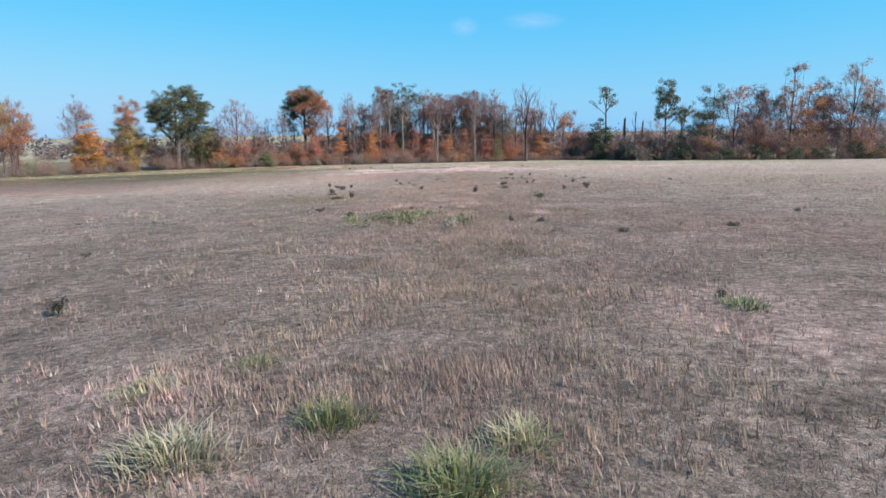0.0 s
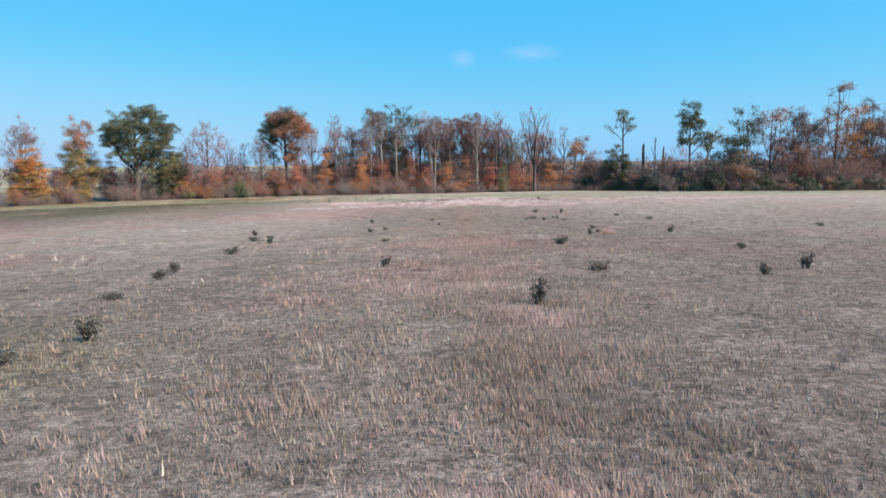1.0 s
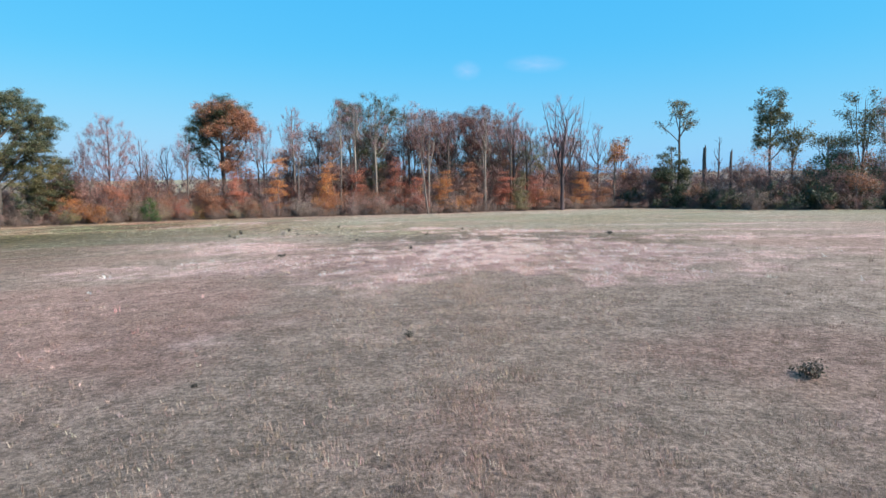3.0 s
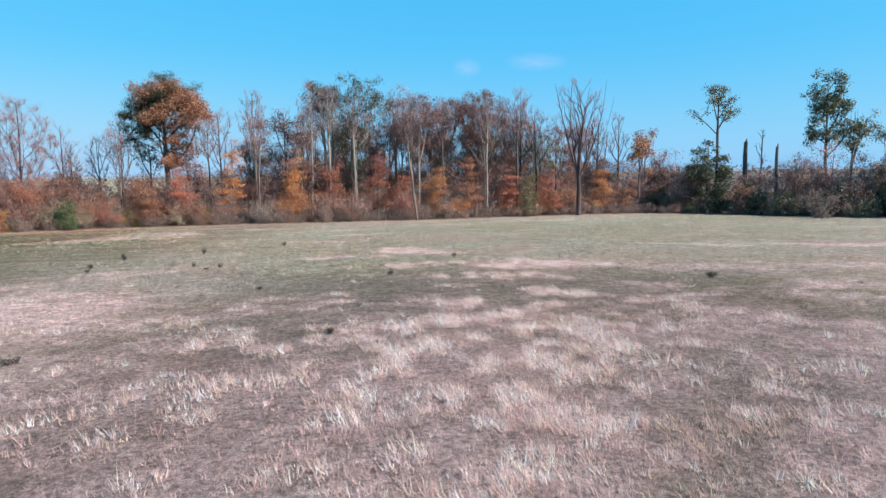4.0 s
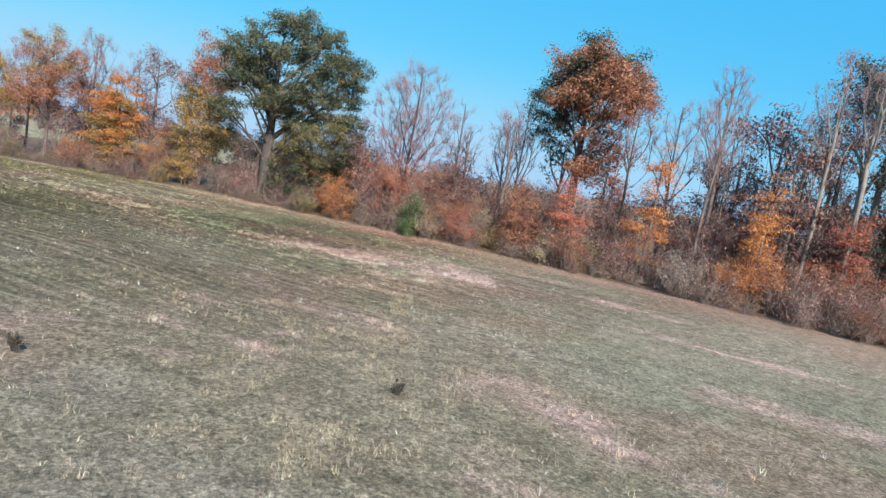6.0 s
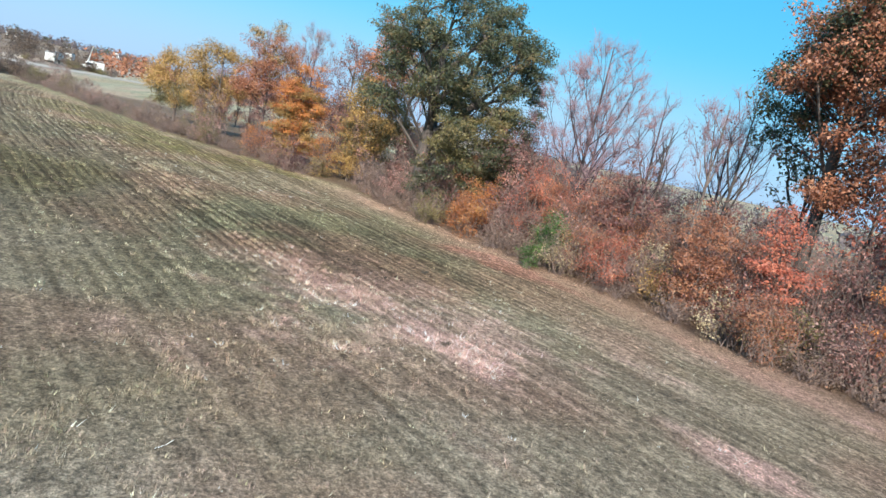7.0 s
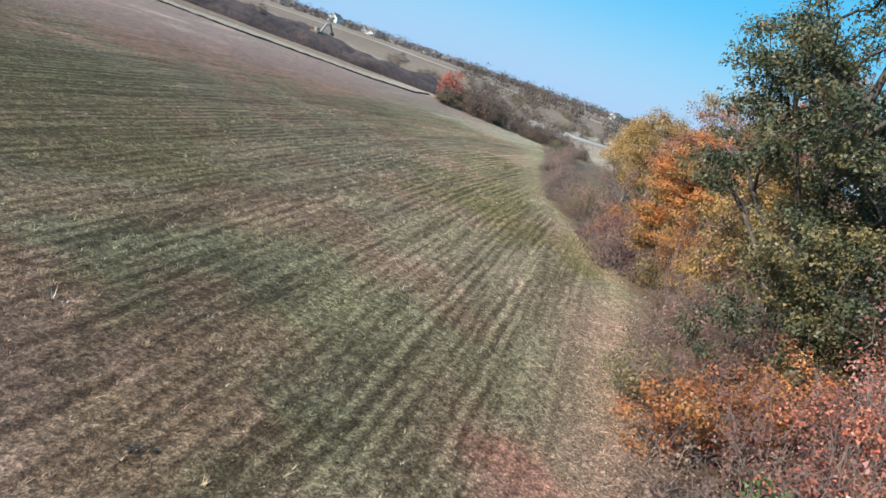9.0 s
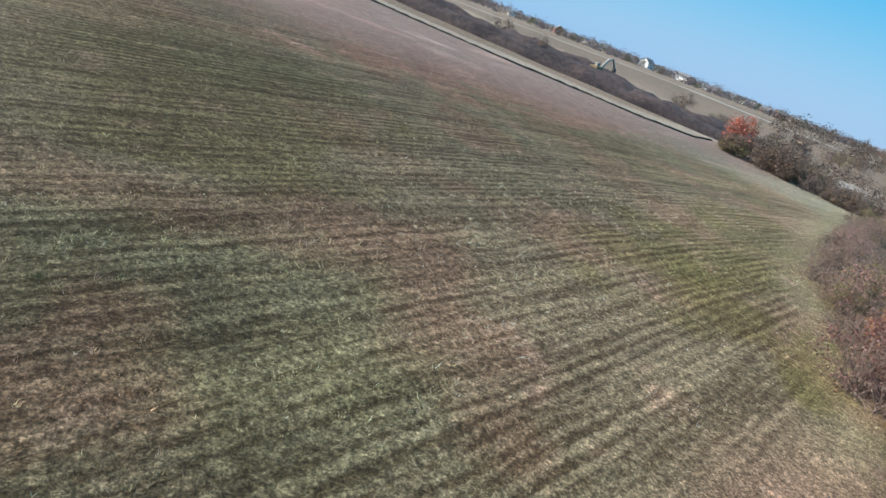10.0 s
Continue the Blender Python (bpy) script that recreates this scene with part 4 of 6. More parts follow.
leafy("small_oak", -56.4, 139.2, 9.6, [(0, -0.2, 6.4, 3.4, 3.7, 3.2), (0.6, -2.4, 3.4, 2.2, 2.4, 2.0), (0.8, 1.6, 3.0, 2.4, 2.2, 1.6)], 200, 130, 0.075, M_OAK, 0.16, 0.1, "low dark green tree with rounded crown beside the oak", 12, spread=0.36, twig=2, flat=0.5,
      more=[([(0.3, -0.6, 5.6, 3.3, 3.6, 3.0), (0.8, 0.6, 3.0, 2.4, 2.6, 1.6)], 150, M_OLIVE), ([(1.2, 1.0, 3.4, 2.2, 2.4, 1.7)], 28, M_RUST)])
red_limbs = [(0.42 + 0.045 * q, (0.8 + math.cos(q * 2.4) * 3.2, math.sin(q * 2.4) * 3.2, 11.6 + 0.4 * q), 0.14) for q in range(8)]
leafy("red_oak", -36.6, 151.5, 17.0, [(0.9, 0, 14.0, 4.3, 4.3, 3.0), (1.4, -0.3, 13.6, 4.7, 4.4, 2.2), (0.9, 0.2, 15.6, 3.0, 3.0, 1.5), (1.7, 0, 10.4, 2.3, 2.3, 1.3), (1.3, 0, 8.0, 1.5, 1.5, 1.6)], 340, 100, 0.092, M_RUST, 0.36, 0.4,
      "tall oak with rust-red crown and a dark green side", 13, M_BARK_DARK, spread=0.46, shell=0.6, twig=3, sides=9, flat=0.6, puff=0.8, each=4, leaders=red_limbs,
      more=[([(-2.6, 0.3, 13.2, 2.2, 2.8, 2.0), (-0.2, 0, 15.7, 3.6, 3.4, 1.5), (-3.2, 0, 11.2, 1.6, 1.8, 1.0), (0.6, 0, 13.6, 3.6, 3.6, 2.6)], 230, M_OAK)])
forest("slender_tree", -39.6, 153.5, 11.2, 3.4, M_OAK, "slim dark-limbed tree beside the tall oak", 213, low=0.5, count=30, per=24, twig=6, bark=M_BARK_DARK, spread=0.4)
forest("slender_tree", -34.2, 152.8, 9.6, 3.4, M_RED, "slim tree with thin salmon leaves", 214, low=0.3, count=44, per=24, twig=6, bark=M_BARK)
# trees of the left end, yellow and orange
cone = [(0, 0, z, 0.5 * 6.4 * (1.08 - 0.82 * (z / 9.8) ** 1.7), 0.5 * 6.4 * (1.08 - 0.82 * (z / 9.8) ** 1.7), 0.16) for z in np.arange(1.3, 9.6, 0.7)]
leafy("maple_tree", -73, 125.5, 9.8, cone, 150, 125, 0.075, M_ORANGE, 0.2, 0.1, "bright orange maple in full autumn leaf", 14, spread=0.42, twig=1, flat=0.35, puff=0.45, each=3,
      more=[(cone[:10], 170, M_YELLOW)])
leafy("maple_tree", -68.5, 132.5, 14.8, [(0, 0, 7.0, 3.0, 3.0, 3.4), (0.3, 0.4, 4.0, 3.5, 3.3, 2.2)], 130, 110, 0.08, M_OLIVE, 0.2, 0.12, "tall olive and yellow tree with a faded orange top", 15, spread=0.42, twig=2,
      more=[([(0.4, -0.8, 6.0, 3.2, 3.0, 3.6)], 150, M_YELLOW), ([(0, 0, 12.4, 2.0, 2.0, 2.1), (0.2, 0, 10.2, 2.3, 2.3, 1.2)], 90, M_RUST)])
leafy("maple_tree", -77.5, 130, 13.0, [(0, 0, 9.6, 2.8, 2.8, 4.6), (0, 0, 5.6, 2.8, 2.8, 2.6)], 170, 34, 0.085, M_BROWN, 0.22, 0.2, "slender brown tree with thin crown", 16, spread=0.45, twig=3)
leafy("maple_tree", -90, 116, 10.8, [(0, 0, 6.6, 3.8, 3.8, 4.0), (-2, -1.5, 4.2, 3.0, 3.0, 3.2)], 220, 105, 0.082, M_YELLOW, 0.24, 0.14, "golden yellow maple at the field's edge", 17, spread=0.45, twig=2)
leafy("maple_tree", -99, 110, 9.0, [(0, 0, 5.4, 3.8, 3.6, 3.4)], 140, 100, 0.085, M_YELLOW, 0.2, 0.12, "faded yellow maple at the field's edge", 18, spread=0.45, twig=2, more=[([(0, 0, 3.2, 3.4, 3.2, 2.2)], 50, M_OLIVE)])
leafy("maple_tree", -86, 121.5, 13.2, [(0, 0, 8.4, 3.6, 3.6, 4.6)], 160, 95, 0.085, M_RUST, 0.2, 0.2, "tall maple with faded gold and rust leaves", 25, spread=0.45, twig=3, more=[([(0, 0, 11, 2.6, 2.6, 3.0)], 50, M_YELLOW)])
bare("bare_tree", -88, 126, 15.5, 6.5, "bare grey tree with last yellow leaves", 19, low=0.3, count=110, tw=11, mat=M_YELLOW, per=12)
bare("bare_tree", -97, 121, 14.5, 7.0, "bare tree with faded pinkish leaves", 20, low=0.3, count=120, tw=12, mat=M_PINK, per=16)
bare("bare_tree", -82, 137, 16.0, 6.5, "bare tree with thin brown leaves", 21, low=0.3, count=80, tw=8, mat=M_BROWN, per=7)
bare("bare_tree", -93, 132, 14.5, 6.5, "bare grey tree with fine twigs", 22, low=0.35, count=60, tw=7)

# thin and bare trees over the low scrub
bare("bare_tree", -50.2, 144.6, 15.2, 8.0, "bare tree with mauve twigs and last pink leaves", 30, low=0.26, count=150, tw=12, mat=M_PINK, per=8, trunk_r=0.2)
bare("bare_tree", -56.0, 148, 12.4, 4.6, "slim bare tree with mauve twigs", 31, low=0.3, count=46, tw=7, mat=M_PINK, per=2)
bare("bare_tree", -47.6, 148, 12.6, 4.2, "slim bare tree with grey twigs", 32, low=0.35, count=40, tw=7, mat=M_PINK, per=2)
bare("broken_tree", -46.7, 148.6, 10.4, 1.8, "broken bare tree with forked stub", 33, low=0.5, count=9, tw=2, bark=M_BARK_DARK, sway=0.05)
bare("bare_tree", -45.4, 152, 11.4, 3.6, "slim bare tree over the scrub", 34, low=0.4, count=34, tw=6)
bare("bare_tree", -41.4, 150, 13.2, 4.2, "bare tree with dark upright limbs", 35, low=0.4, count=50, tw=6, bark=M_BARK_DARK)
bare("bare_tree", -33.0, 160, 15.6, 5.4, "bare tree with faded pink twigs", 36, low=0.45, count=50, tw=7, mat=M_PINK, per=4)
bare("bare_tree", -26.9, 156, 17.2, 4.4, "tall slim bare tree with pale trunk", 37, low=0.5, count=55, tw=7, bark=M_BARK)
bare("bare_tree", -29.5, 163, 14.0, 5.0, "bare grey tree in the wood", 38, low=0.45, count=45, tw=7, mat=M_PINK, per=3)
bare("bare_tree", 16.2, 162.5, 18.9, 8.8, "bare vase-shaped tree with upright limbs", 39, low=0.42, count=85, tw=8, vase=True, trunk_r=0.34)
bare("bare_tree", 14.3, 172, 15.0, 5.0, "slim bare grey tree", 40, low=0.4, count=45, tw=7)
bare("bare_tree", 21.5, 176, 15.6, 4.0, "slim bare grey tree", 41, low=0.5, count=36, tw=7)
bare("bare_tree", 25.1, 178, 15.9, 4.2, "slim bare grey tree", 42, low=0.5, count=36, tw=7)
bare("bare_tree", 8.4, 166, 18.2, 5.6, "tall bare tree with faded pink twigs", 43, low=0.5, count=64, tw=8, mat=M_PINK, per=5)
bare("bare_tree", 10.6, 165.2, 15.6, 4.6, "slim bare tree with dark trunk", 44, low=0.5, count=40, tw=7, bark=M_BARK_DARK)
forest("slender_tree", 26.6, 170, 12.4, 3.4, M_ORANGE, "slim tree with last orange leaves", 45, low=0.35, count=44, per=40, twig=6)
bare("broken_tree", 46.0, 174, 13.4, 2.2, "broken bare trunk with a few stubs", 46, low=0.55, count=10, tw=3, sway=0.04)

# slender pale trunks along the wood's edge, each with a small high crown
for q, (x, y, h, rad, bark) in enumerate(((-19.6, 155.6, 17.6, 0.15, M_BARK_PALE), (-17.2, 156.4, 18.2, 0.17, M_BARK_PALE), (-13.9, 156.8, 17.0, 0.16, M_BARK_PALE), (-6.8, 158.6, 16.6, 0.13, M_BARK), (-2.6, 160.4, 16.0, 0.14, M_BARK_DARK),
                                          (3.4, 160.0, 16.8, 0.15, M_BARK_PALE), (7.6, 162.0, 16.2, 0.17, M_BARK_DARK), (-25.4, 152.0, 13.6, 0.12, M_BARK), (-31.0, 150.6, 13.0, 0.11, M_BARK_DARK), (-40.2, 147.4, 11.8, 0.10, M_BARK))):
    bare("slender_tree", x, y, h, 3.4, "slender straight trunk with a small high crown of twigs", 850 + q, low=0.58, count=26, tw=8, mat=M_BROWN, per=10, bark=bark, trunk_r=rad, sway=0.025)

# the middle wood
WOOD = [(-14.4, 160, 19.6, 9.5, M_IVY, 0.55, 90, 30, M_BARK_PALE), (-17.6, 161, 18.8, 8.0, M_IVY, 0.62, 70, 26, M_BARK_PALE), (-18.6, 160.5, 17.6, 6.0, M_BROWN, 0.55, 46, 20, M_BARK_PALE),
        (-9.0, 163, 18.4, 6.8, M_PINK, 0.6, 60, 16, M_BARK), (-10.4, 167, 17.5, 7.5, M_BROWN, 0.45, 80, 30, M_BARK), (-5.9, 160, 16.6, 5.0, M_BROWN, 0.5, 60, 24, M_BARK_PALE),
        (-2.5, 164, 17.7, 8.0, M_BROWN, 0.5, 85, 30, M_BARK_DARK), (-4.6, 169, 17.9, 7.5, M_BROWN, 0.45, 75, 28, M_BARK), (3.3, 165, 17.6, 8.4, M_BROWN, 0.42, 100, 34, M_BARK_PALE),
        (1.0, 171, 18.2, 8.0, M_BROWN, 0.45, 75, 30, M_BARK), (6.4, 170, 17.6, 7.0, M_BROWN, 0.4, 75, 28, M_BARK), (-22.5, 166, 15.0, 7.0, M_BROWN, 0.35, 70, 28, M_BARK),
        (-14.0, 170, 17.0, 8.0, M_BROWN, 0.4, 70, 28, M_BARK_DARK), (-20.8, 156, 13.8, 2.8, M_PINK, 0.35, 40, 20, M_BARK), (11.5, 168.5, 13.0, 5.5, M_OLIVE, 0.3, 60, 26, M_BARK)]
LOOK = {M_IVY.name: "tall wood tree with dark green crown", M_OAK.name: "tall wood tree with dark green crown", M_BROWN.name: "tall wood tree with dull brown crown", M_PINK.name: "tall wood tree with faded pink crown", M_OLIVE.name: "tall wood tree with olive-brown crown",
        M_RED.name: "tall wood tree with red leaves", M_ORANGE.name: "tall wood tree with orange leaves", M_RUST.name: "tall wood tree with rust-brown crown"}
for q, (x, y, h, w, mt, low, count, per, bark) in enumerate(WOOD):
    ob = forest("wood_tree", x, y, h, w, mt, LOOK[mt.name] + (" and pale trunk" if bark is M_BARK_PALE else " and grey trunk"), 60 + q, low, int(count * 1.5), int(per * 2.1), 0.088, bark, twig=6, spread=0.40, puff=0.7)
    tagged(ob, group="trees of the middle wood")

# leaning pale trunk at the wood's edge
r_ = np.random.default_rng(5)
lean = tree("leaning_tree", -5.6, 152.6, "pale leaning trunk with a few dead limbs at the wood's edge")
lw = Wood()
lw.tube([(0, 0, -0.3), (-0.45, 0.4, 3.0), (-0.7, 0.9, 6.2), (-1.3, 1.3, 9.4)], [0.19, 0.15, 0.11, 0.05], 8)
lw.tube([(-0.6, 0.7, 5.0), (-1.0, 0.9, 7.4), (-1.1, 1.2, 10.0)], [0.10, 0.07, 0.03], 6)
lw.tube([(-0.4, 0.4, 3.4), (0.5, 0.5, 4.2), (0.9, 0.4, 5.4)], [0.06, 0.04, 0.02], 5)
part("trunk", lw.mesh("trunk", M_BARK), lean)

# the right-hand wood, nearer trees and the two tall thin ones in front
leafy("slender_tree", 37.0, 168, 18.6, [(0.4, 0, 16.6, 1.9, 1.9, 2.0), (1.4, 0, 14.6, 1.1, 1.1, 1.2), (-3.4, 0, 14.3, 1.4, 1.0, 0.6), (-1.2, 0, 16.6, 1.0, 1.0, 1.0)], 84, 13, 0.14, M_OLIVE, 0.22, 0.55,
      "tall thin tree with a small crown and one bent limb", 90, M_BARK_DARK, twig=8, spread=0.42, leaders=[(0.66, (-4.2, 0, 14.6), 0.0), (0.72, (1.8, 0.3, 16.8), 0.2), (0.78, (-1.2, -0.4, 17.4), 0.2)], limb_drop=0.7)
leafy("ivy_tree", 35.4, 167, 11.6, [(0, 0, 9.4, 1.8, 1.8, 2.0), (0, 0, 6.4, 2.9, 2.8, 2.8), (-0.4, 0, 3.2, 3.5, 3.2, 2.6)], 170, 66, 0.13, M_IVY, 0.25, 0.1, "dark ivy-clad tree under a taller one", 91, spread=0.42, flat=0.6)
leafy("slender_tree", 51.8, 166.6, 19.8, [(0, 0, 17.0, 2.2, 2.2, 2.8), (-0.3, 0, 13.6, 2.1, 2.1, 2.6), (1.6, 0, 14.8, 1.4, 1.4, 1.6), (3.0, 0, 11.6, 2.4, 1.6, 1.2), (-0.8, 0, 10.4, 1.4, 1.4, 1.0)], 180, 44, 0.14, M_OAK, 0.24, 0.45,
      "tall thin tree with dark green crown", 92, M_BARK_DARK, twig=4, spread=0.42, leaders=[(0.45, (3.4, 0, 12.4), 0.1), (0.6, (1.8, 0.2, 16.0), 0.2)], limb_drop=0.7)
forest("slender_tree", 56.3, 168, 15.8, 5.0, M_OLIVE, "thin tree with sparse leaves", 93, low=0.5, count=44, per=40, twig=7)
leafy("cedar_tree", 53.6, 152, 8.8, [(0, 0, 5.2, 3.0, 3.0, 3.4), (0.5, 0, 2.6, 3.6, 3.6, 2.2)], 130, 60, 0.12, M_PINE, 0.2, 0.1, "dark green evergreen tree at the wood's edge", 94, spread=0.5)
RIGHT = [(57.5, 150.5, 17.2, 6.4, M_OAK, 0.3), (62.5, 151, 17.8, 6.6, M_PINK, 0.35), (67.5, 150, 15.5, 6.0, M_BROWN, 0.3), (74.1, 148.5, 21.4, 7.6, M_RUST, 0.3), (78.8, 151, 17.5, 6.5, M_ORANGE, 0.3), (82.6, 151, 18.7, 7.5, M_BROWN, 0.35),
         (87.6, 149, 21.6, 8.0, M_RUST, 0.35), (92.5, 150, 18.0, 7.0, M_PINK, 0.35), (98.0, 147, 19.4, 8.0, M_BROWN, 0.3), (104.0, 147, 18.0, 8.0, M_BROWN, 0.3), (69.8, 157, 18.0, 7.0, M_BROWN, 0.35), (86, 158, 18.5, 8, M_BROWN, 0.35)]
for q, (x, y, h, w, mt, low) in enumerate(RIGHT):
    ob = forest("wood_tree", x, y, h, w, mt, LOOK[mt.name], 110 + q, low * 0.6, 150, 42, 0.12, M_BARK_DARK, twig=6, spread=0.5, puff=0.6, column=True)
    tagged(ob, group="trees of the right-hand wood")

# dead standing trunks
for x, y, h, rad in ((42.9, 172, 10.4, 0.36), (47.6, 172, 9.6, 0.26)):
    snag = tree("dead_trunk", x, y, "blackened dead trunk standing without limbs")
    w = Wood()
    w.tube([(0, 0, -0.3), (0.08, 0, h * 0.4), (-0.05, 0.05, h * 0.8), (0.0, 0.1, h)], [rad * 1.15, rad, rad * 0.9, rad * 0.72], 9)
    w.tube([(0.02, 0.05, h * 0.98), (0.1, 0.1, h + 0.5)], [rad * 0.7, 0.04], 7)
    w.tube([(0, 0, h * 0.6), (0.5, 0.1, h * 0.66)], [0.07, 0.03], 5)
    part("trunk", w.mesh("trunk", M_BARK_DARK), snag)

# deeper rows: plainer trees further in, that close the wood
spots = np.random.default_rng(17)
deep = []
for q, (mt, w, low, bark) in enumerate(((M_BROWN, 7.0, 0.14, M_BARK), (M_IVY, 6.5, 0.16, M_BARK_DARK), (M_BROWN, 6.0, 0.2, M_BARK_DARK), (M_BROWN, 6.0, 0.3, M_BARK), (M_RUST, 6.5, 0.14, M_BARK_DARK))):
    x, y = (-8, 2, -16, 9, -2)[q], (176, 180, 178, 179, 186)[q]
    ob = forest("deep_wood_tree", x, y, 15.5, w, mt, LOOK[mt.name] + " deep in the wood", 400 + q, low, 56, 56, 0.13, bark, twig=5, spread=0.6, column=True)
    deep.append(tagged(ob, group="trees deep in the wood"))
for q in range(70):
    if q < 46:
        x, depth = spots.uniform(-30, 30), spots.uniform(11, 46)
        y, s = float(edge_y(x)) + depth, spots.uniform(0.7, 1.06)
    elif q < 61:
        x = spots.uniform(58, 125)
        y, s = float(edge_y(x)) + spots.uniform(14, 40), spots.uniform(0.8, 1.15)
    else:
        x = spots.uniform(-130, -86)
        y, s = float(edge_y(x)) + spots.uniform(16, 36), spots.uniform(0.5, 0.72)
    put_copy(deep[int(spots.integers(len(deep)))], x, y, spots.uniform(0, 360), s)


# ---------------------------------------------------------------- shrubs of the hedge
def shrub(name, x, y, h, w, mat, label, seed, count=34, per=34, size=0.11, stems=9, bark=None, tw=3, spread=0.32, category="shrub", more=None):
    r = np.random.default_rng(seed)
    ob = tree(name, x, y, label, category)
    lobes = [(0, 0, h * 0.56, w / 2, w / 2, h * 0.46), (w * 0.2, -w * 0.15, h * 0.4, w * 0.36, w * 0.36, h * 0.36), (-w * 0.2, w * 0.12, h * 0.45, w * 0.34, w * 0.36, h * 0.4)]
    clumps = in_lobes(r, lobes, count, 0.4)
    clumps[:, 2] = np.abs(clumps[:, 2] - 0.15) + 0.15
    wd = Wood()
    for c in clumps[:: 2]:
        a = np.array([*(r.normal(0, 0.09 * w, 2)), -0.1])
        mid = a + (c - a) * 0.55 + (0, 0, 0.12 * h)
        wd.tube([a, mid, c], [0.022 + 0.004 * h, 0.015 + 0.002 * h, 0.006], 3)
    foot = np.column_stack([r.normal(0, 0.12 * w, (len(clumps), 2)), np.full(len(clumps), -0.1)])
    wd.spikes(foot, clumps + (0, 0, 0.1 * h), 0.014)
    twigs(wd, r, clumps, 0.3 + 0.12 * h, tw, 0.009, rise=0.8)
    part("brushwood", wd.mesh("brushwood", bark or M_TWIG), ob)
    if per:
        part("foliage", leaves_mesh("foliage", cloud(r, clumps, per, spread, 0.8), size, mat, r), ob)
    if more:
        part("foliage", leaves_mesh("foliage", cloud(r, clumps[:: more[1]], per, spread, 0.8), size, more[0], r), ob)
    return ob


# single shrubs that stand out
SINGLE = [("green_shrub", -42.8, 140.3, 3.2, 2.4, M_GREEN, "bright green leafy shrub among orange ones", dict(count=44, per=84, size=0.055, spread=0.26)),
          ("green_shrub", -41.2, 138.7, 1.5, 1.4, M_GREEN, "low bright green shrub at the hedge's foot", dict(count=18, per=70, size=0.05, spread=0.2)),
          ("cream_shrub", -45.2, 141.4, 2.8, 2.6, M_CREAM, "shrub with cream and yellow leaves", dict(count=34, per=46, size=0.055, tw=6)),
          ("orange_shrub", -48.0, 136.9, 2.6, 2.8, M_AUTUMN, "orange and rust shrub at the field's edge", dict(count=40, per=80, size=0.055, spread=0.26)),
          ("orange_shrub", -50.5, 137.8, 3.2, 3.2, M_AUTUMN, "orange and rust shrub with dense foliage", dict(count=48, per=84, size=0.055, spread=0.28)),
          ("orange_shrub", -52.8, 138.6, 3.4, 3.2, M_ORANGE, "orange shrub with dense foliage", dict(count=48, per=84, size=0.055, spread=0.28)),
          ("orange_shrub", -55.2, 139.4, 3.0, 3.0, M_AUTUMN, "orange and rust shrub beside the oak", dict(count=44, per=80, size=0.055, spread=0.28)),
          ("dark_shrub", -50.4, 134.8, 2.2, 2.4, M_OLIVE, "dark grey-green rounded shrub at the field's edge", dict(count=30, per=60, size=0.05, spread=0.26, tw=5)),
          ("mauve_shrub", -61.0, 131.8, 2.6, 3.4, M_BRAMBLE, "grey-mauve twiggy thicket below the oak", dict(count=40, per=30, size=0.05, tw=12)),
          ("mauve_shrub", -63.0, 132.6, 2.8, 3.4, M_BRAMBLE, "grey-mauve twiggy thicket below the oak", dict(count=40, per=30, size=0.05, tw=12)),
          ("purple_shrub", -67.6, 125.8, 1.5, 2.2, M_PLUM, "small dark purple-red shrub at the field's edge", dict(count=26, per=60, size=0.05)),
          ("yellow_shrub", -66.2, 128.0, 1.9, 2.2, M_OLIVE, "yellow-green shrub at the field's edge", dict(count=26, per=60, size=0.05, more=(M_YELLOW, 2))),
          ("red_shrub", -41.5, 144.4, 2.4, 2.2, M_RED, "bright red-leaved shrub in the hedge", dict(count=30, per=76, size=0.055)),
          ("yellow_shrub", -38.4, 145.2, 2.0, 2.4, M_YELLOW, "shrub with yellow leaves in the hedge", dict(count=30, per=60, size=0.055)),
          ("cream_shrub", -41.2, 146.0, 3.0, 2.6, M_CREAM, "shrub with cream and yellow leaves", dict(count=34, per=40, size=0.055, tw=6))]
for q, (nm, x, y, h, w, mt, label, more) in enumerate(SINGLE):
    shrub(nm, x, y, h, w, mt, label, 180 + q, **more)
shrub("pale_shrub", -24.0, 148.0, 2.7, 3.4, M_DRY, "pale grey seeding shrub at the wood's edge", 203, 36, 60, 0.05, spread=0.3)
shrub("grey_shrub", -13.8, 150.6, 2.5, 4.2, M_BRAMBLE, "rounded grey-mauve shrub at the wood's edge", 204, 46, 70, 0.05, spread=0.3)
shrub("twiggy_shrub", 41.0, 147.0, 3.6, 4.6, M_BRAMBLE, "pale twiggy bare bush at the wood's edge", 205, 50, 14, 0.08, tw=9)

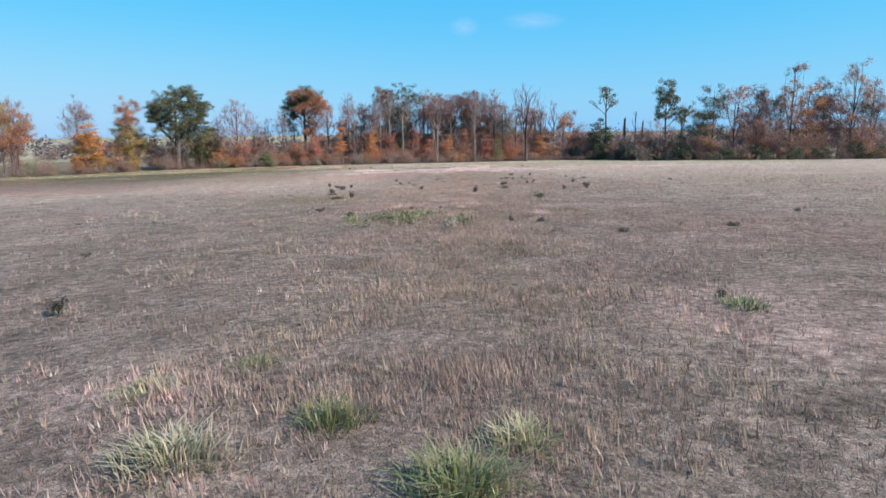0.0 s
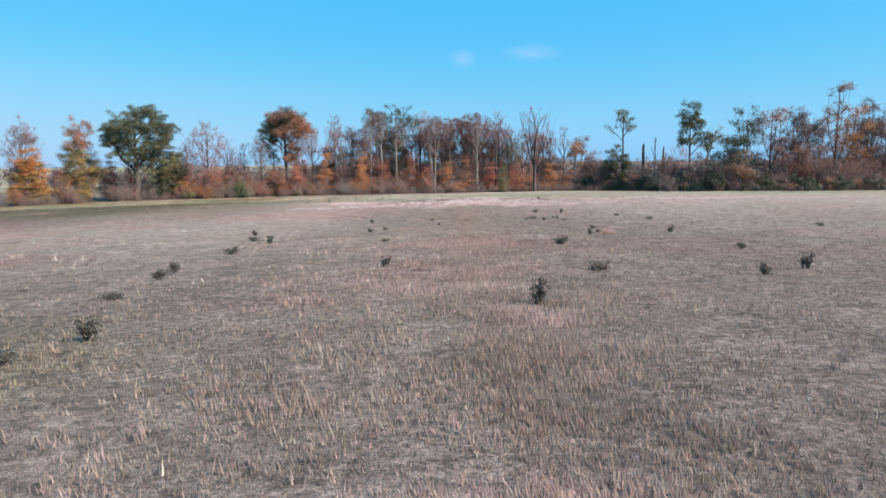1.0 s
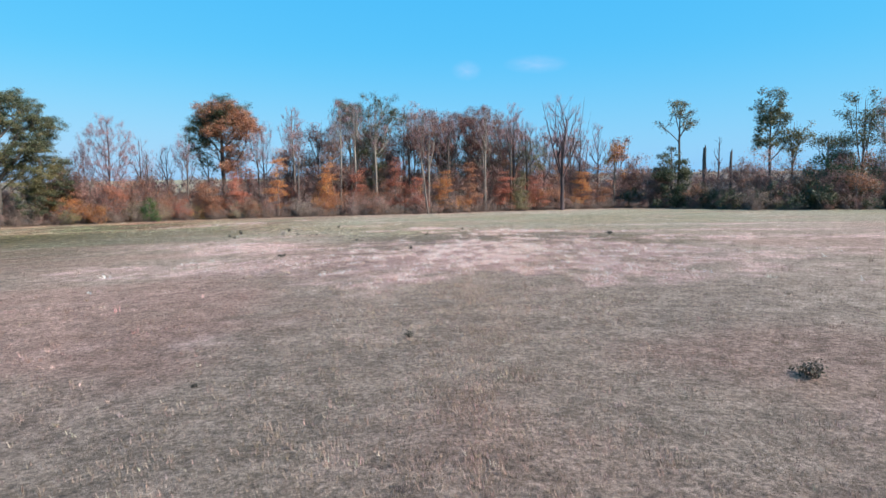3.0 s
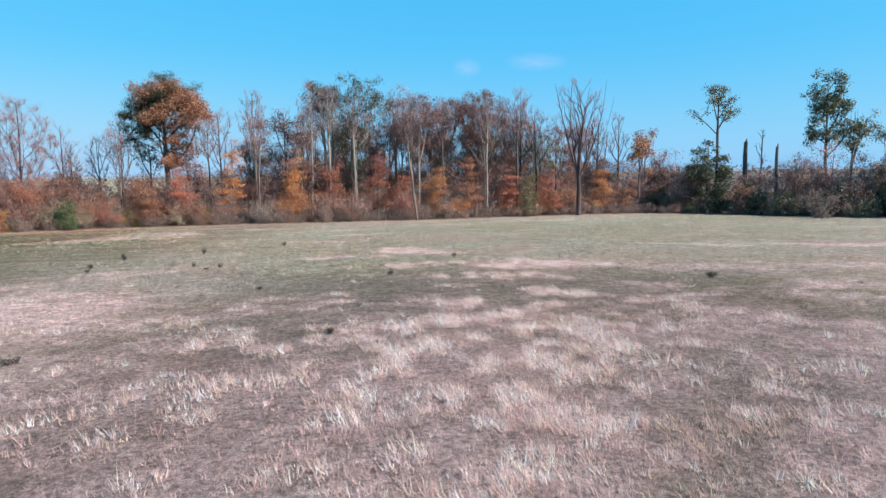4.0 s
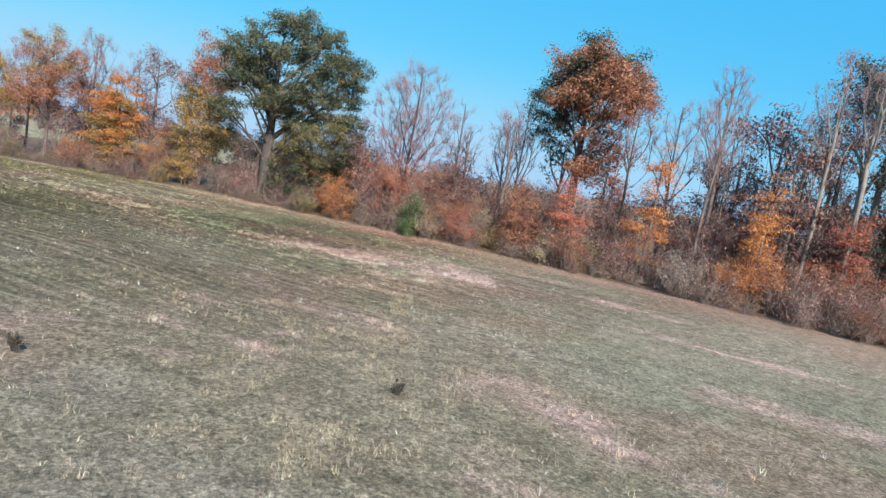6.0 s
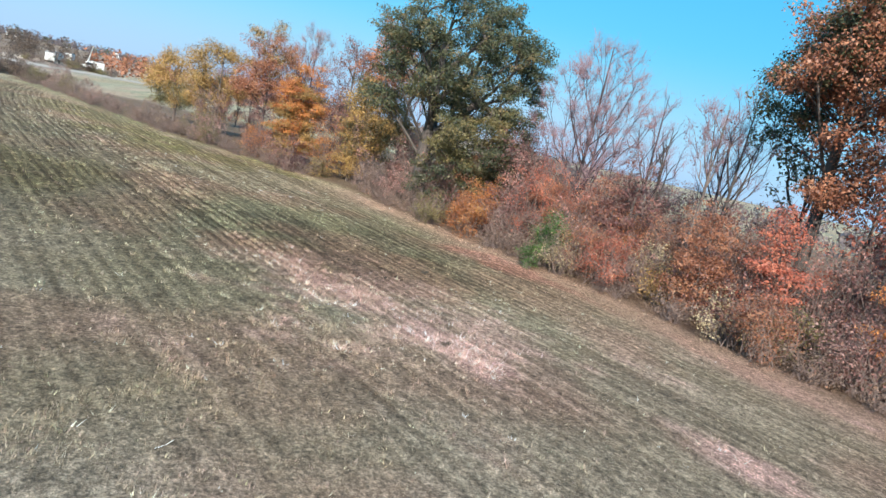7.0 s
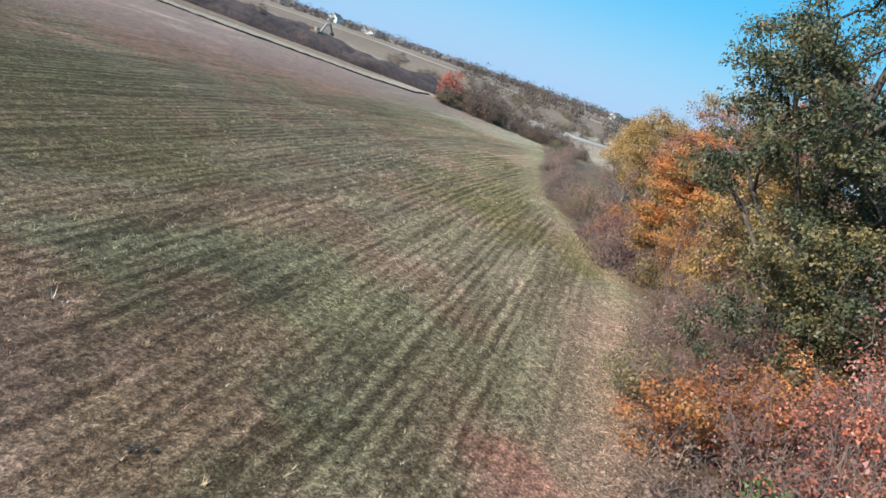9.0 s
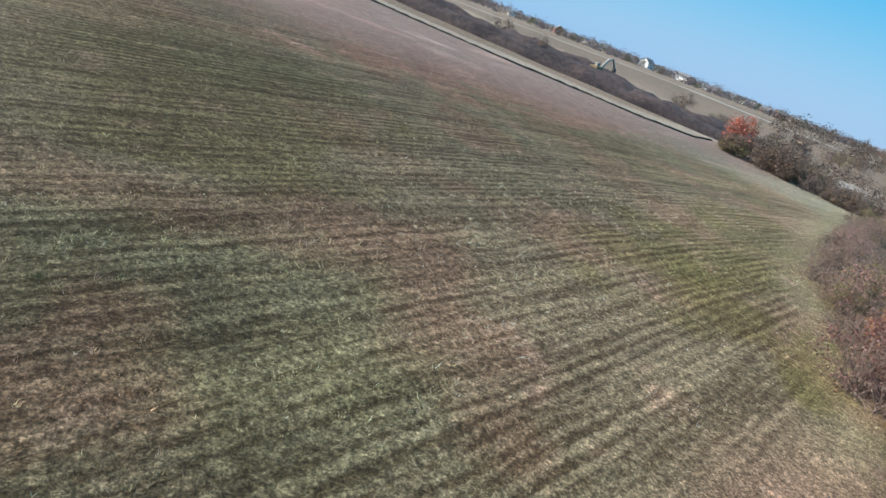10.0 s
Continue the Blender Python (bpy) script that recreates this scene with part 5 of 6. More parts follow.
KINDS = [("red_shrub", 3.4, 3.4, M_RED, "dusty red-leaved shrub in the hedge", dict(count=36, per=110, size=0.045, tw=5)), ("rust_shrub", 3.2, 3.4, M_RUST, "rust-brown shrub in the hedge", dict(count=36, per=110, size=0.045, tw=5)),
         ("orange_shrub", 3.0, 3.0, M_ORANGE, "orange-leaved shrub in the hedge", dict(count=34, per=105, size=0.045)), ("bramble_bush", 1.9, 3.0, M_BRAMBLE, "faded grey-brown bramble at the hedge's foot", dict(count=22, per=26, size=0.062, tw=5)),
         ("bare_shrub", 3.6, 3.2, M_PINK, "bare mauve-grey twiggy shrub", dict(count=30, per=10, size=0.07, tw=12)), ("olive_shrub", 2.6, 3.0, M_OLIVE, "olive-green shrub in the hedge", dict(count=26, per=66, size=0.058)),
         ("pink_shrub", 2.8, 3.4, M_PINK, "shrub with faded pink leaves", dict(count=30, per=44, size=0.055, tw=7)), ("brown_shrub", 3.2, 3.4, M_BROWN, "dull brown shrub in the hedge", dict(count=30, per=52, size=0.06, tw=6)),
         ("tall_shrub", 6.2, 4.0, M_RED, "tall dusty red shrub with many stems", dict(count=48, per=66, size=0.052, tw=6)), ("tall_shrub", 6.0, 4.0, M_RUST, "tall rust-brown shrub with many stems", dict(count=48, per=72, size=0.052, tw=6)),
         ("tall_shrub", 6.4, 3.8, M_PINK, "tall mauve twiggy shrub with few leaves", dict(count=40, per=14, size=0.08, tw=10)), ("tall_shrub", 6.0, 4.0, M_BROWN, "tall dull brown shrub with many stems", dict(count=40, per=36, size=0.068, tw=6)),
         ("tall_shrub", 5.6, 3.6, M_ORANGE, "tall orange shrub with many stems", dict(count=48, per=66, size=0.052, tw=5)), ("far_bush", 4.0, 4.4, M_HEDGE, "brown bush at the field's far end", dict(count=26, per=34, size=0.12, tw=4, spread=0.42)),
         ("far_bush", 3.6, 4.2, M_HEDGE, "grey-mauve leafless bush at the field's far end", dict(count=24, per=16, size=0.11, tw=8, spread=0.42)), ("far_bush", 2.8, 4.0, M_OLIVE, "olive-green bush at the field's far end", dict(count=26, per=34, size=0.12, tw=2, spread=0.42)),
         ("dark_shrub", 3.4, 4.0, M_IVY, "dark green shrub in shade of the wood", dict(count=30, per=40, size=0.12, tw=2)),
         ("mauve_shrub", 2.6, 3.2, M_BRAMBLE, "mauve-grey twiggy shrub with withered leaves", dict(count=30, per=24, size=0.055, tw=10)),
         ("cream_shrub", 2.6, 2.8, M_CREAM, "twiggy shrub with cream and tan leaves", dict(count=28, per=34, size=0.055, tw=7))]
MIX = {"left": [2, 3, 3, 4, 5, 7, 6, 5], "scrub": [4, 6, 7, 17, 17, 1, 5, 0, 2, 7, 18, 18], "wood": [1, 7, 4, 17, 7, 3, 6, 4, 2], "right": [7, 16, 1, 5, 16, 7]}
TALL = {"left": [10, 11, 12, 11], "scrub": [10, 10, 11, 9, 11, 10, 8], "wood": [9, 11, 10, 11, 12, 10, 8], "right": [11, 9, 16, 16, 11]}
made = {}
hedge = np.random.default_rng(23)


def plant(kind, x, y, s, sz):
    name, h, w, mt, label, more = KINDS[kind]
    if len(made.setdefault(kind, [])) < 2:
        ob = shrub(name, x, y, h, w, mt, label, 220 + kind + 20 * len(made[kind]), **more)
        made[kind].append(ob)
        return tagged(ob, group="shrubs of the hedge")
    ob = made[kind][int(hedge.integers(2))]
    return put_copy(ob, x, y, hedge.uniform(0, 360), s, sz)


s_along = np.r_[0, np.cumsum(np.hypot(np.diff(EX), np.diff(EY)))]
q = 14.0
while q < s_along[-1]:
    x, y = np.interp(q, s_along, EX), np.interp(q, s_along, EY)
    zone = "left" if x < -63 else "scrub" if x < -30 else "wood" if x < 30 else "right"
    step = 1.75 if zone in ("scrub", "wood") else 2.3
    for depth, tall in ((0.9, 0.6), (2.9, 1.0), (5.4, 0.85), (8.6, 1.1)):
        if depth > 4 and x < -87:
            continue
        if depth > 5 and hedge.uniform() < (0.45 if zone in ("scrub", "wood") else 0.3 if zone == "right" else 0.65):
            continue
        jx, jy = hedge.normal(0, 0.7), hedge.normal(0, 0.55)
        px, py = x + jx - 0.25 * depth, y + depth + jy
        if any(math.hypot(px - one[1], py - one[2]) < 0.42 * one[4] + 0.5 for one in SINGLE):
            continue
        pick = TALL[zone] if depth > 5 else MIX[zone]
        # Right-hand foot gets the dark-leaved kind, partly in place of its shade
        kind = (16 if zone == "right" else 3) if depth < 2 and hedge.uniform() < 0.62 else pick[int(hedge.integers(len(pick)))]
        if x < -84 and kind != 3:
            kind = (17, 4, 17, 5)[int(hedge.integers(4))]
        s = tall * hedge.uniform(0.75, 1.2) * (1.4 if kind == 3 and depth < 2 else 1.0) * (0.65 if x < -87 else 1.0)
        plant(kind, px, py, s, s * hedge.uniform(0.8, 1.15))
    q += step * hedge.uniform(0.8, 1.25)

# the dense thicket below the bare tree by the oak
THICKET = [(9, -54.6, 142.6, 0.95), (8, -52.6, 143.4, 0.9), (9, -50.8, 142.4, 0.85), (6, -49.4, 143.6, 1.5), (9, -48.2, 144.6, 0.95), (8, -46.6, 144.0, 0.85), (6, -52.0, 141.6, 1.2), (9, -55.6, 144.8, 1.05), (11, -53.4, 146.2, 1.0), (9, -50.4, 147.0, 1.0),
           (8, -47.4, 147.2, 0.95), (12, -45.0, 146.4, 0.85), (9, -44.2, 148.4, 0.95), (17, -46.8, 141.6, 1.2), (17, -44.4, 143.0, 1.1), (18, -42.6, 143.6, 1.2), (18, -40.6, 146.4, 1.2), (9, -41.8, 148.8, 0.9), (7, -37.6, 147.4, 1.1), (9, -39.0, 150.2, 0.9)]
for kind, x, y, s in THICKET:
    plant(kind, x, y, s, s * hedge.uniform(0.9, 1.1))

# small understorey trees, red, orange and yellow
small = []
UNDER = [(-27.9, 150, 10.0, 3.6, M_ORANGE), (-20.8, 152, 8.4, 3.6, M_ORANGE), (-33.5, 147.5, 6.4, 3.4, M_RED), (-16.8, 155.5, 7.6, 3.8, M_RED), (-7.8, 155, 6.6, 3.6, M_RED), (-3.2, 157, 7.4, 3.8, M_ORANGE), (0.8, 159, 7.6, 4.2, M_RUST),
         (6.5, 161, 6.2, 4.0, M_RED), (12.2, 164, 7.0, 4.2, M_RED), (20.5, 168, 6.8, 4.0, M_ORANGE), (23.8, 169, 8.0, 3.8, M_RUST), (-11.2, 157.5, 9.0, 4.0, M_RED), (-24.8, 153.5, 9.2, 4.4, M_BROWN), (-38.0, 147.2, 5.2, 3.4, M_RUST),
         (-44.6, 144.8, 5.4, 3.4, M_BROWN), (-53.6, 142.2, 4.6, 3.4, M_RUST), (-48.6, 142.0, 4.6, 3.2, M_RUST), (-36.0, 145.5, 6.0, 3.4, M_RUST), (-67.5, 130.5, 5.0, 3.2, M_YELLOW), (-64.6, 135.2, 5.6, 3.6, M_BROWN), (-66.0, 137.6, 7.0, 3.8, M_BROWN), (-71.2, 130.2, 6.2, 3.6, M_BROWN), (-62.6, 138.4, 5.4, 3.6, M_RUST), (9.0, 160.6, 5.4, 3.4, M_OLIVE)]
for q, (x, y, h, w, mt) in enumerate(UNDER):
    tone = {M_ORANGE.name: "orange", M_RED.name: "red", M_RUST.name: "rust-coloured", M_BROWN.name: "brown", M_OLIVE.name: "olive", M_YELLOW.name: "golden yellow"}[mt.name]
    r_ = np.random.default_rng(300 + q)
    layers = [(0, 0, z, 0.5 * w * (1.05 - 0.75 * (z / h) ** 1.6) * r_.uniform(0.75, 1.1), 0.5 * w * (1.05 - 0.75 * (z / h) ** 1.6) * r_.uniform(0.75, 1.1), 0.12) for z in np.arange(0.16 * h, 0.98 * h, 0.62)]
    ob = leafy("small_tree", x, y, h, layers, 84, 84, 0.06, mt, 0.012 * h + 0.02, 0.1, f"small {tone} understorey tree with layered sprays", 300 + q, M_BARK, spread=0.44, shell=0.3, twig=2, flat=0.28, puff=0.35, each=2, limb_drop=0.25)
    small.append(tagged(ob, group="understorey trees"))
light = []
for q, mt in enumerate((M_BROWN, M_RUST, M_PINK, M_BROWN)):
    ob = forest("small_tree", (-30, -12, 4, 22)[q], (156, 163, 168, 174)[q], 8.0, 4.6, mt, ("dull brown", "rust-coloured", "faded pink", "dull brown")[q] + " small tree inside the wood", 340 + q, low=0.12, count=48, per=44, size=0.095, clear=0.1, twig=8, spread=0.5)
    light.append(tagged(ob, group="understorey trees"))
for q in range(70):
    x = spots.uniform(-58, 30) if q < 38 else spots.uniform(27, 56) if q < 58 else spots.uniform(50, 112)
    depth = spots.uniform(4, 13) if x > 27 else spots.uniform(8, 24) if x > -30 else spots.uniform(7, 14)
    put_copy(light[int(spots.integers(4))], x, float(edge_y(x)) + depth, spots.uniform(0, 360), spots.uniform(0.75, 1.25) * (1.0 if x > -30 else 0.85))

# ---------------------------------------------------------------- the far side of the field
M_FABRIC = rough_material("black_silt_fabric", (0.025, 0.022, 0.020), (0.075, 0.066, 0.060), 4, (1, 1, 1), 0.3, 0.02)
M_STAKE = rough_material("weathered_stake", (0.18, 0.14, 0.10), (0.34, 0.28, 0.21), 10, (1, 1, 0.2), 0.3, 0.01)
M_DIRT = rough_material("dark_topsoil", (0.020, 0.013, 0.012), (0.095, 0.060, 0.052), 0.9, (1, 1, 1), 0.9, 0.4)
M_CLAY = rough_material("pale_subsoil", (0.19, 0.135, 0.095), (0.31, 0.23, 0.16), 0.8, (1, 1, 1), 0.3, 0.1)
M_ROAD = rough_material("pale_gravel_road", (0.26, 0.22, 0.18), (0.40, 0.35, 0.29), 1.2, (1, 1, 1), 0.3, 0.05)
M_WHITE = rough_material("white_siding", (0.66, 0.66, 0.64), (0.82, 0.82, 0.80), 1.5, (0.2, 0.2, 4), 0.2, 0.02)
M_TAN = rough_material("tan_siding", (0.40, 0.34, 0.27), (0.55, 0.48, 0.39), 1.5, (0.2, 0.2, 4), 0.2, 0.02)
M_BRICK = rough_material("red_brick", (0.24, 0.11, 0.08), (0.36, 0.18, 0.13), 3, (1, 1, 3), 0.3, 0.02)
M_ROOF = rough_material("grey_shingles", (0.10, 0.10, 0.11), (0.24, 0.23, 0.23), 3, (1, 1, 3), 0.3, 0.03)
M_PANE = rough_material("dark_window_glass", (0.02, 0.025, 0.03), (0.05, 0.06, 0.07), 1, (1, 1, 1), 0.0, 0.01, 0.12)
M_YELLOW_PAINT = rough_material("muddy_ochre_paint", (0.10, 0.07, 0.04), (0.26, 0.17, 0.07), 3, (1, 1, 1), 0.1, 0.01, 0.5)
M_STEEL = rough_material("pale_worn_steel", (0.22, 0.20, 0.18), (0.42, 0.39, 0.35), 4, (1, 1, 1), 0.2, 0.01, 0.5)
M_TRACK = rough_material("dark_track_steel", (0.03, 0.03, 0.03), (0.10, 0.09, 0.08), 6, (1, 1, 1), 0.4, 0.02, 0.6)

# silt fence: sagging fabric on stakes
fence = tagged(new("silt_fence"), "low black silt fence on wooden stakes along the field", "fence")
length = np.r_[0, np.cumsum(np.hypot(np.diff(FX), np.diff(FY)))]
fr = np.random.default_rng(9)
stake_mesh = None
verts, faces = [], []
steps = np.arange(0, length[-1], 0.6)
for i, s in enumerate(steps):
    x, y = np.interp(s, length, FX), np.interp(s, length, FY)
    x, y = x + 0.15 * math.sin(s * 0.9), y + 0.12 * math.sin(s * 0.55)
    z = float(land(x, y))
    top = z + 0.24 + 0.04 * math.sin(s * 2.6) + fr.normal(0, 0.03)
    verts += [(x, y, z - 0.1), (x + fr.normal(0, 0.03), y + fr.normal(0, 0.05), z + 0.13), (x, y, top), (x + 0.02, y - 0.03, top), (x + 0.02, y - 0.03, z - 0.1)]
    if i:
        b = 5 * i
        faces += [(b - 5 + j, b + j, b + j + 1, b - 4 + j) for j in range(4)]
    if i % 4 == 0 and 22 < s:
        bm = None
        if stake_mesh is None:
            bm = bmesh.new()
            bm_box(bm, 0, 0, 0.17, 0.05, 0.05, 0.5)
            stake_mesh = bm_mesh("stake", bm, M_STAKE)
        st = part("stake", stake_mesh, fence)
        st.matrix_basis = pose(x + 0.03, y - 0.07, z, fr.normal(0, 4), fr.normal(0, 4), fr.uniform(0, 90))
part("fabric", mesh_of("fabric", verts, faces, M_FABRIC, soft=True), fence)


# heaps of stripped soil past the fence
def heap(name, cx, cy, sx, sy, h, turn, mat, label, seed):
    n = 34
    u, v = np.meshgrid(np.linspace(-1, 1, n), np.linspace(-1, 1, n))
    u, v = u.ravel(), v.ravel()
    r2 = np.clip(1 - u**4 * 0.6 - v**2, 0, 1) * np.clip(1.15 - np.abs(u), 0, 1) ** 0.5
    c, s = math.cos(radians(turn)), math.sin(radians(turn))
    x, y = cx + u * sx * c - v * sy * s, cy + u * sx * s + v * sy * c
    z = land(x, y) - 0.15 + h * r2**0.6 * (0.4 + 1.0 * fbm(x, y, 6, seed, 4)) + 1.1 * np.sqrt(r2) * (fbm(x, y, 2.2, seed + 3, 3) - 0.5)
    i = np.arange(n * n).reshape(n, n)
    f = np.stack([i[:-1, :-1], i[:-1, 1:], i[1:, 1:], i[1:, :-1]], -1).reshape(-1, 4)
    return tagged(new(name, mesh_of(name, np.column_stack([x, y, z]), f, mat, soft=True)), label, "dirt mound")


for q, (x, y, sx, sy, h, turn) in enumerate(((-136, 40, 18, 6, 2.6, -10), (-119, 37, 19, 6, 3.0, -24), (-102, 29.5, 20, 6, 3.2, -25), (-85, 21, 20, 6, 3.0, -27), (-68, 12.5, 20, 6, 3.0, -26), (-51, 4, 20, 6, 2.8, -26), (-112, 23, 22, 6, 2.8, -24))):
    heap("dirt_mound", x, y, sx, sy, h, turn, M_DIRT, "long dark purple-brown heap of stripped topsoil", 401 + q)
heap("dirt_mound", -122, 8, 26, 8, 1.6, -24, M_CLAY, "low tan bank of graded soil", 411)
heap("dirt_mound", -96, -8, 26, 8, 1.6, -26, M_CLAY, "low tan bank of graded soil", 412)
brush = np.random.default_rng(77)
for q in range(9):
    x = brush.uniform(-158, -86)
    y = 25 + (-100 - x) * 0.40 * (1 if x > -125 else 0.9) + brush.normal(0, 3.0)
    s_ = brush.uniform(0.35, 0.8)
    plant([13, 14, 13, 14][int(brush.integers(4))], x, y, s_, s_ * brush.uniform(0.8, 1.3)).location.z += 1.0

# excavator at work on the heap, standing still
dig = tagged(new("excavator"), "muddy tracked excavator with a long pale boom on bare soil", "excavator")
dig.matrix_basis = pose(-112.0, 29.5, float(land(-112.0, 29.5)) + 1.4, 0, 0, 205) @ Matrix.Diagonal((0.74, 0.74, 0.74, 1))
for sy in (-1.1, 1.1):
    bm = bmesh.new()
    bm_box(bm, 0, sy, 0.42, 3.8, 0.55, 0.8, bevel=0.3)
    part("track", bm_mesh("track", bm, M_TRACK), dig)
bm = bmesh.new()
bm_box(bm, -0.5, 0, 1.45, 3.2, 2.5, 1.05, bevel=0.12)
part("body", bm_mesh("body", bm, M_YELLOW_PAINT), dig)
bm = bmesh.new()
bm_box(bm, 0.7, 0.75, 2.1, 1.4, 0.95, 1.5, bevel=0.1)
cab = part("cab", bm_mesh("cab", bm, M_STEEL), dig)
bm = bmesh.new()
bm_box(bm, 1.405, 0.75, 2.3, 0.03, 0.75, 0.9)
part("window", bm_mesh("window", bm, M_PANE), cab)
for nm, pts in (("boom", [(0.9, -0.3, 1.6), (3.2, -0.3, 4.3), (5.4, -0.3, 4.6)]), ("stick", [(5.3, -0.3, 4.7), (7.6, -0.3, 2.6)])):
    w = Wood()
    w.tube(pts, [0.32, 0.34, 0.2][: len(pts)], 6)
    part(nm, w.mesh(nm, M_STEEL), dig)
bm = bmesh.new()
bm_box(bm, 7.7, -0.3, 2.2, 0.9, 1.1, 0.9, bevel=0.2)
part("bucket", bm_mesh("bucket", bm, M_TRACK), dig)

# bushes along the field's far end
farb = np.random.default_rng(31)
forest("small_tree", -126.5, 55, 6.8, 4.8, M_RED, "dark red tree over the bushes at the field's far end", 500, low=0.2, count=60, per=26, size=0.2, clear=0.12, spread=0.6)
FARLINE = [(-119, 56), (-124, 64), (-129, 73), (-134, 81), (-142, 86)]
lx, ly = np.array(FARLINE, float).T
for q in range(90):
    u = farb.uniform(0, 3.1)
    back = abs(farb.normal(0, 12)) * (1.0 if u < 1.4 else 0.25)
    x, y = np.interp(u, range(5), lx) - back, np.interp(u, range(5), ly) + farb.normal(0, 2)
    kind = [13, 13, 14, 15, 13, 14, 13][int(farb.integers(7))]
    s = farb.uniform(0.7, 1.5) * (0.62 if u > 1.8 else 1.0)
    plant(kind, x, y, s, s * farb.uniform(0.8, 1.1))

for q in range(70):
    x = -140 - 110 * farb.uniform() ** 0.8
    y = (34 if q % 2 else 30) + farb.normal(0, 4) + (-140 - x) * (0.24 if q % 2 else -0.25)
    s = farb.uniform(0.6, 1.2)
    plant([13, 14, 13, 14, 15][int(farb.integers(5))], x, y, s, s * farb.uniform(0.8, 1.1))

# pale gravel roads in the distance
def road(name, pts, wide, label):
    pts = np.array(pts, float)
    d = np.gradient(pts, axis=0)
    nrm = np.column_stack([-d[:, 1], d[:, 0]]) / np.hypot(*d.T)[:, None]
    l, r = pts + nrm * wide / 2, pts - nrm * wide / 2
    v = np.stack([np.column_stack([l, land(*l.T) + 0.02]), np.column_stack([l * 0.98 + r * 0.02, land(*l.T) + 0.16]), np.column_stack([r * 0.98 + l * 0.02, land(*r.T) + 0.16]), np.column_stack([r, land(*r.T) + 0.02])], 1)
    n = len(pts)
    f = [(4 * i + j, 4 * i + j + 1, 4 * i + j + 5, 4 * i + j + 4) for i in range(n - 1) for j in range(3)]
    return tagged(new(name, mesh_of(name, v.reshape(-1, 3), f, M_ROAD)), label, "road", kind="structure")


road("road", [(x, 51.5 - 0.27 * (x + 170) + 1.2 * math.sin(x / 30)) for x in np.linspace(-150, -420, 28)], 6.5, "pale gravel road between fields")
road("road", [(x, -95 - 0.62 * (x + 200)) for x in np.linspace(-60, -420, 30)], 8, "pale gravel road along the building site")


# ---------------------------------------------------------------- houses in the distance
def house(x, y, turn, w, d, h, wall, label):
    """A gabled house: walls, two roof slopes with eaves, windows and a door, chimney."""
    ob = tagged(new("house"), label, "house")
    ob.matrix_basis = pose(x, y, float(land(x, y)) - 0.1, 0, 0, turn)
    rise = 0.32 * d + 0.5
    bm = bmesh.new()
    b = [bm.verts.new(p) for p in ((-w / 2, -d / 2, 0), (w / 2, -d / 2, 0), (w / 2, d / 2, 0), (-w / 2, d / 2, 0))]
    t = [bm.verts.new((v.co.x, v.co.y, h)) for v in b]
    g = [bm.verts.new((-w / 2, 0, h + rise)), bm.verts.new((w / 2, 0, h + rise))]
    for i in range(4):
        bm.faces.new((b[i], b[(i + 1) % 4], t[(i + 1) % 4], t[i]))
    bm.faces.new((t[3], t[0], g[0]))
    bm.faces.new((t[1], t[2], g[1]))
    part("wall", bm_mesh("wall", bm, wall), ob)
    pitch = math.degrees(math.atan2(rise, d / 2))
    slope = math.hypot(rise, d / 2) + 0.5
    for s in (-1, 1):
        bm = bmesh.new()
        bm_box(bm, 0, 0, 0, w + 0.9, slope, 0.18)
        o = part("roof", bm_mesh("roof", bm, M_ROOF), ob)
        o.matrix_basis = pose(0, s * (d / 4 + 0.12), h + rise / 2 + 0.05, -s * pitch, 0, 0)
    bm = bmesh.new()
    bm_box(bm, w * 0.25, 0.3, h + rise + 0.3, 0.7, 0.7, 1.6, bevel=0.04)
    part("chimney", bm_mesh("chimney", bm, M_BRICK), ob)
    n = max(3, int(w / 2.6))
    bm = bmesh.new()
    bm_box(bm, 0, 0, 0, 1.0, 0.08, 1.3)
    pane = bm_mesh("window", bm, M_PANE)
    for face in (-1, 1):
        for storey in range(2 if h > 4 else 1):
            for i in range(n):
                o = part("window", pane, ob)
                o.matrix_basis = pose(-w / 2 + w * (i + 0.5) / n, face * (d / 2 + 0.02), 1.5 + 2.7 * storey)
    for face in (-1, 1):
        o = part("window", pane, ob)
        o.matrix_basis = pose(face * (w / 2 + 0.02), 0, h * 0.7, 0, 0, 90)
    bm = bmesh.new()
    bm_box(bm, w * 0.08, -d / 2 - 0.03, 1.05, 1.0, 0.08, 2.1)
    part("door", bm_mesh("door", bm, M_BRICK), ob)
    return ob


walls = [(M_WHITE, "white"), (M_TAN, "tan"), (M_BRICK, "brick"), (M_WHITE, "white")]
house(-527, -506, 30, 20, 12, 6.0, M_WHITE, "large white house with grey roof by the road")
hr = np.random.default_rng(41)
for q in range(80):
    az = hr.uniform(100, 172)
    far = hr.uniform(780, 1150)
    x, y = -35 - math.sin(radians(az)) * far, 140 + math.cos(radians(az)) * far
    if math.hypot(x + 527, y + 506) < 40:
        continue
    wall, tone = walls[int(hr.integers(4))]
    house(x, y, hr.uniform(0, 180), hr.uniform(10, 17), hr.uniform(8, 11), hr.choice([3.2, 5.6]), wall, f"distant {tone} house with grey roof")


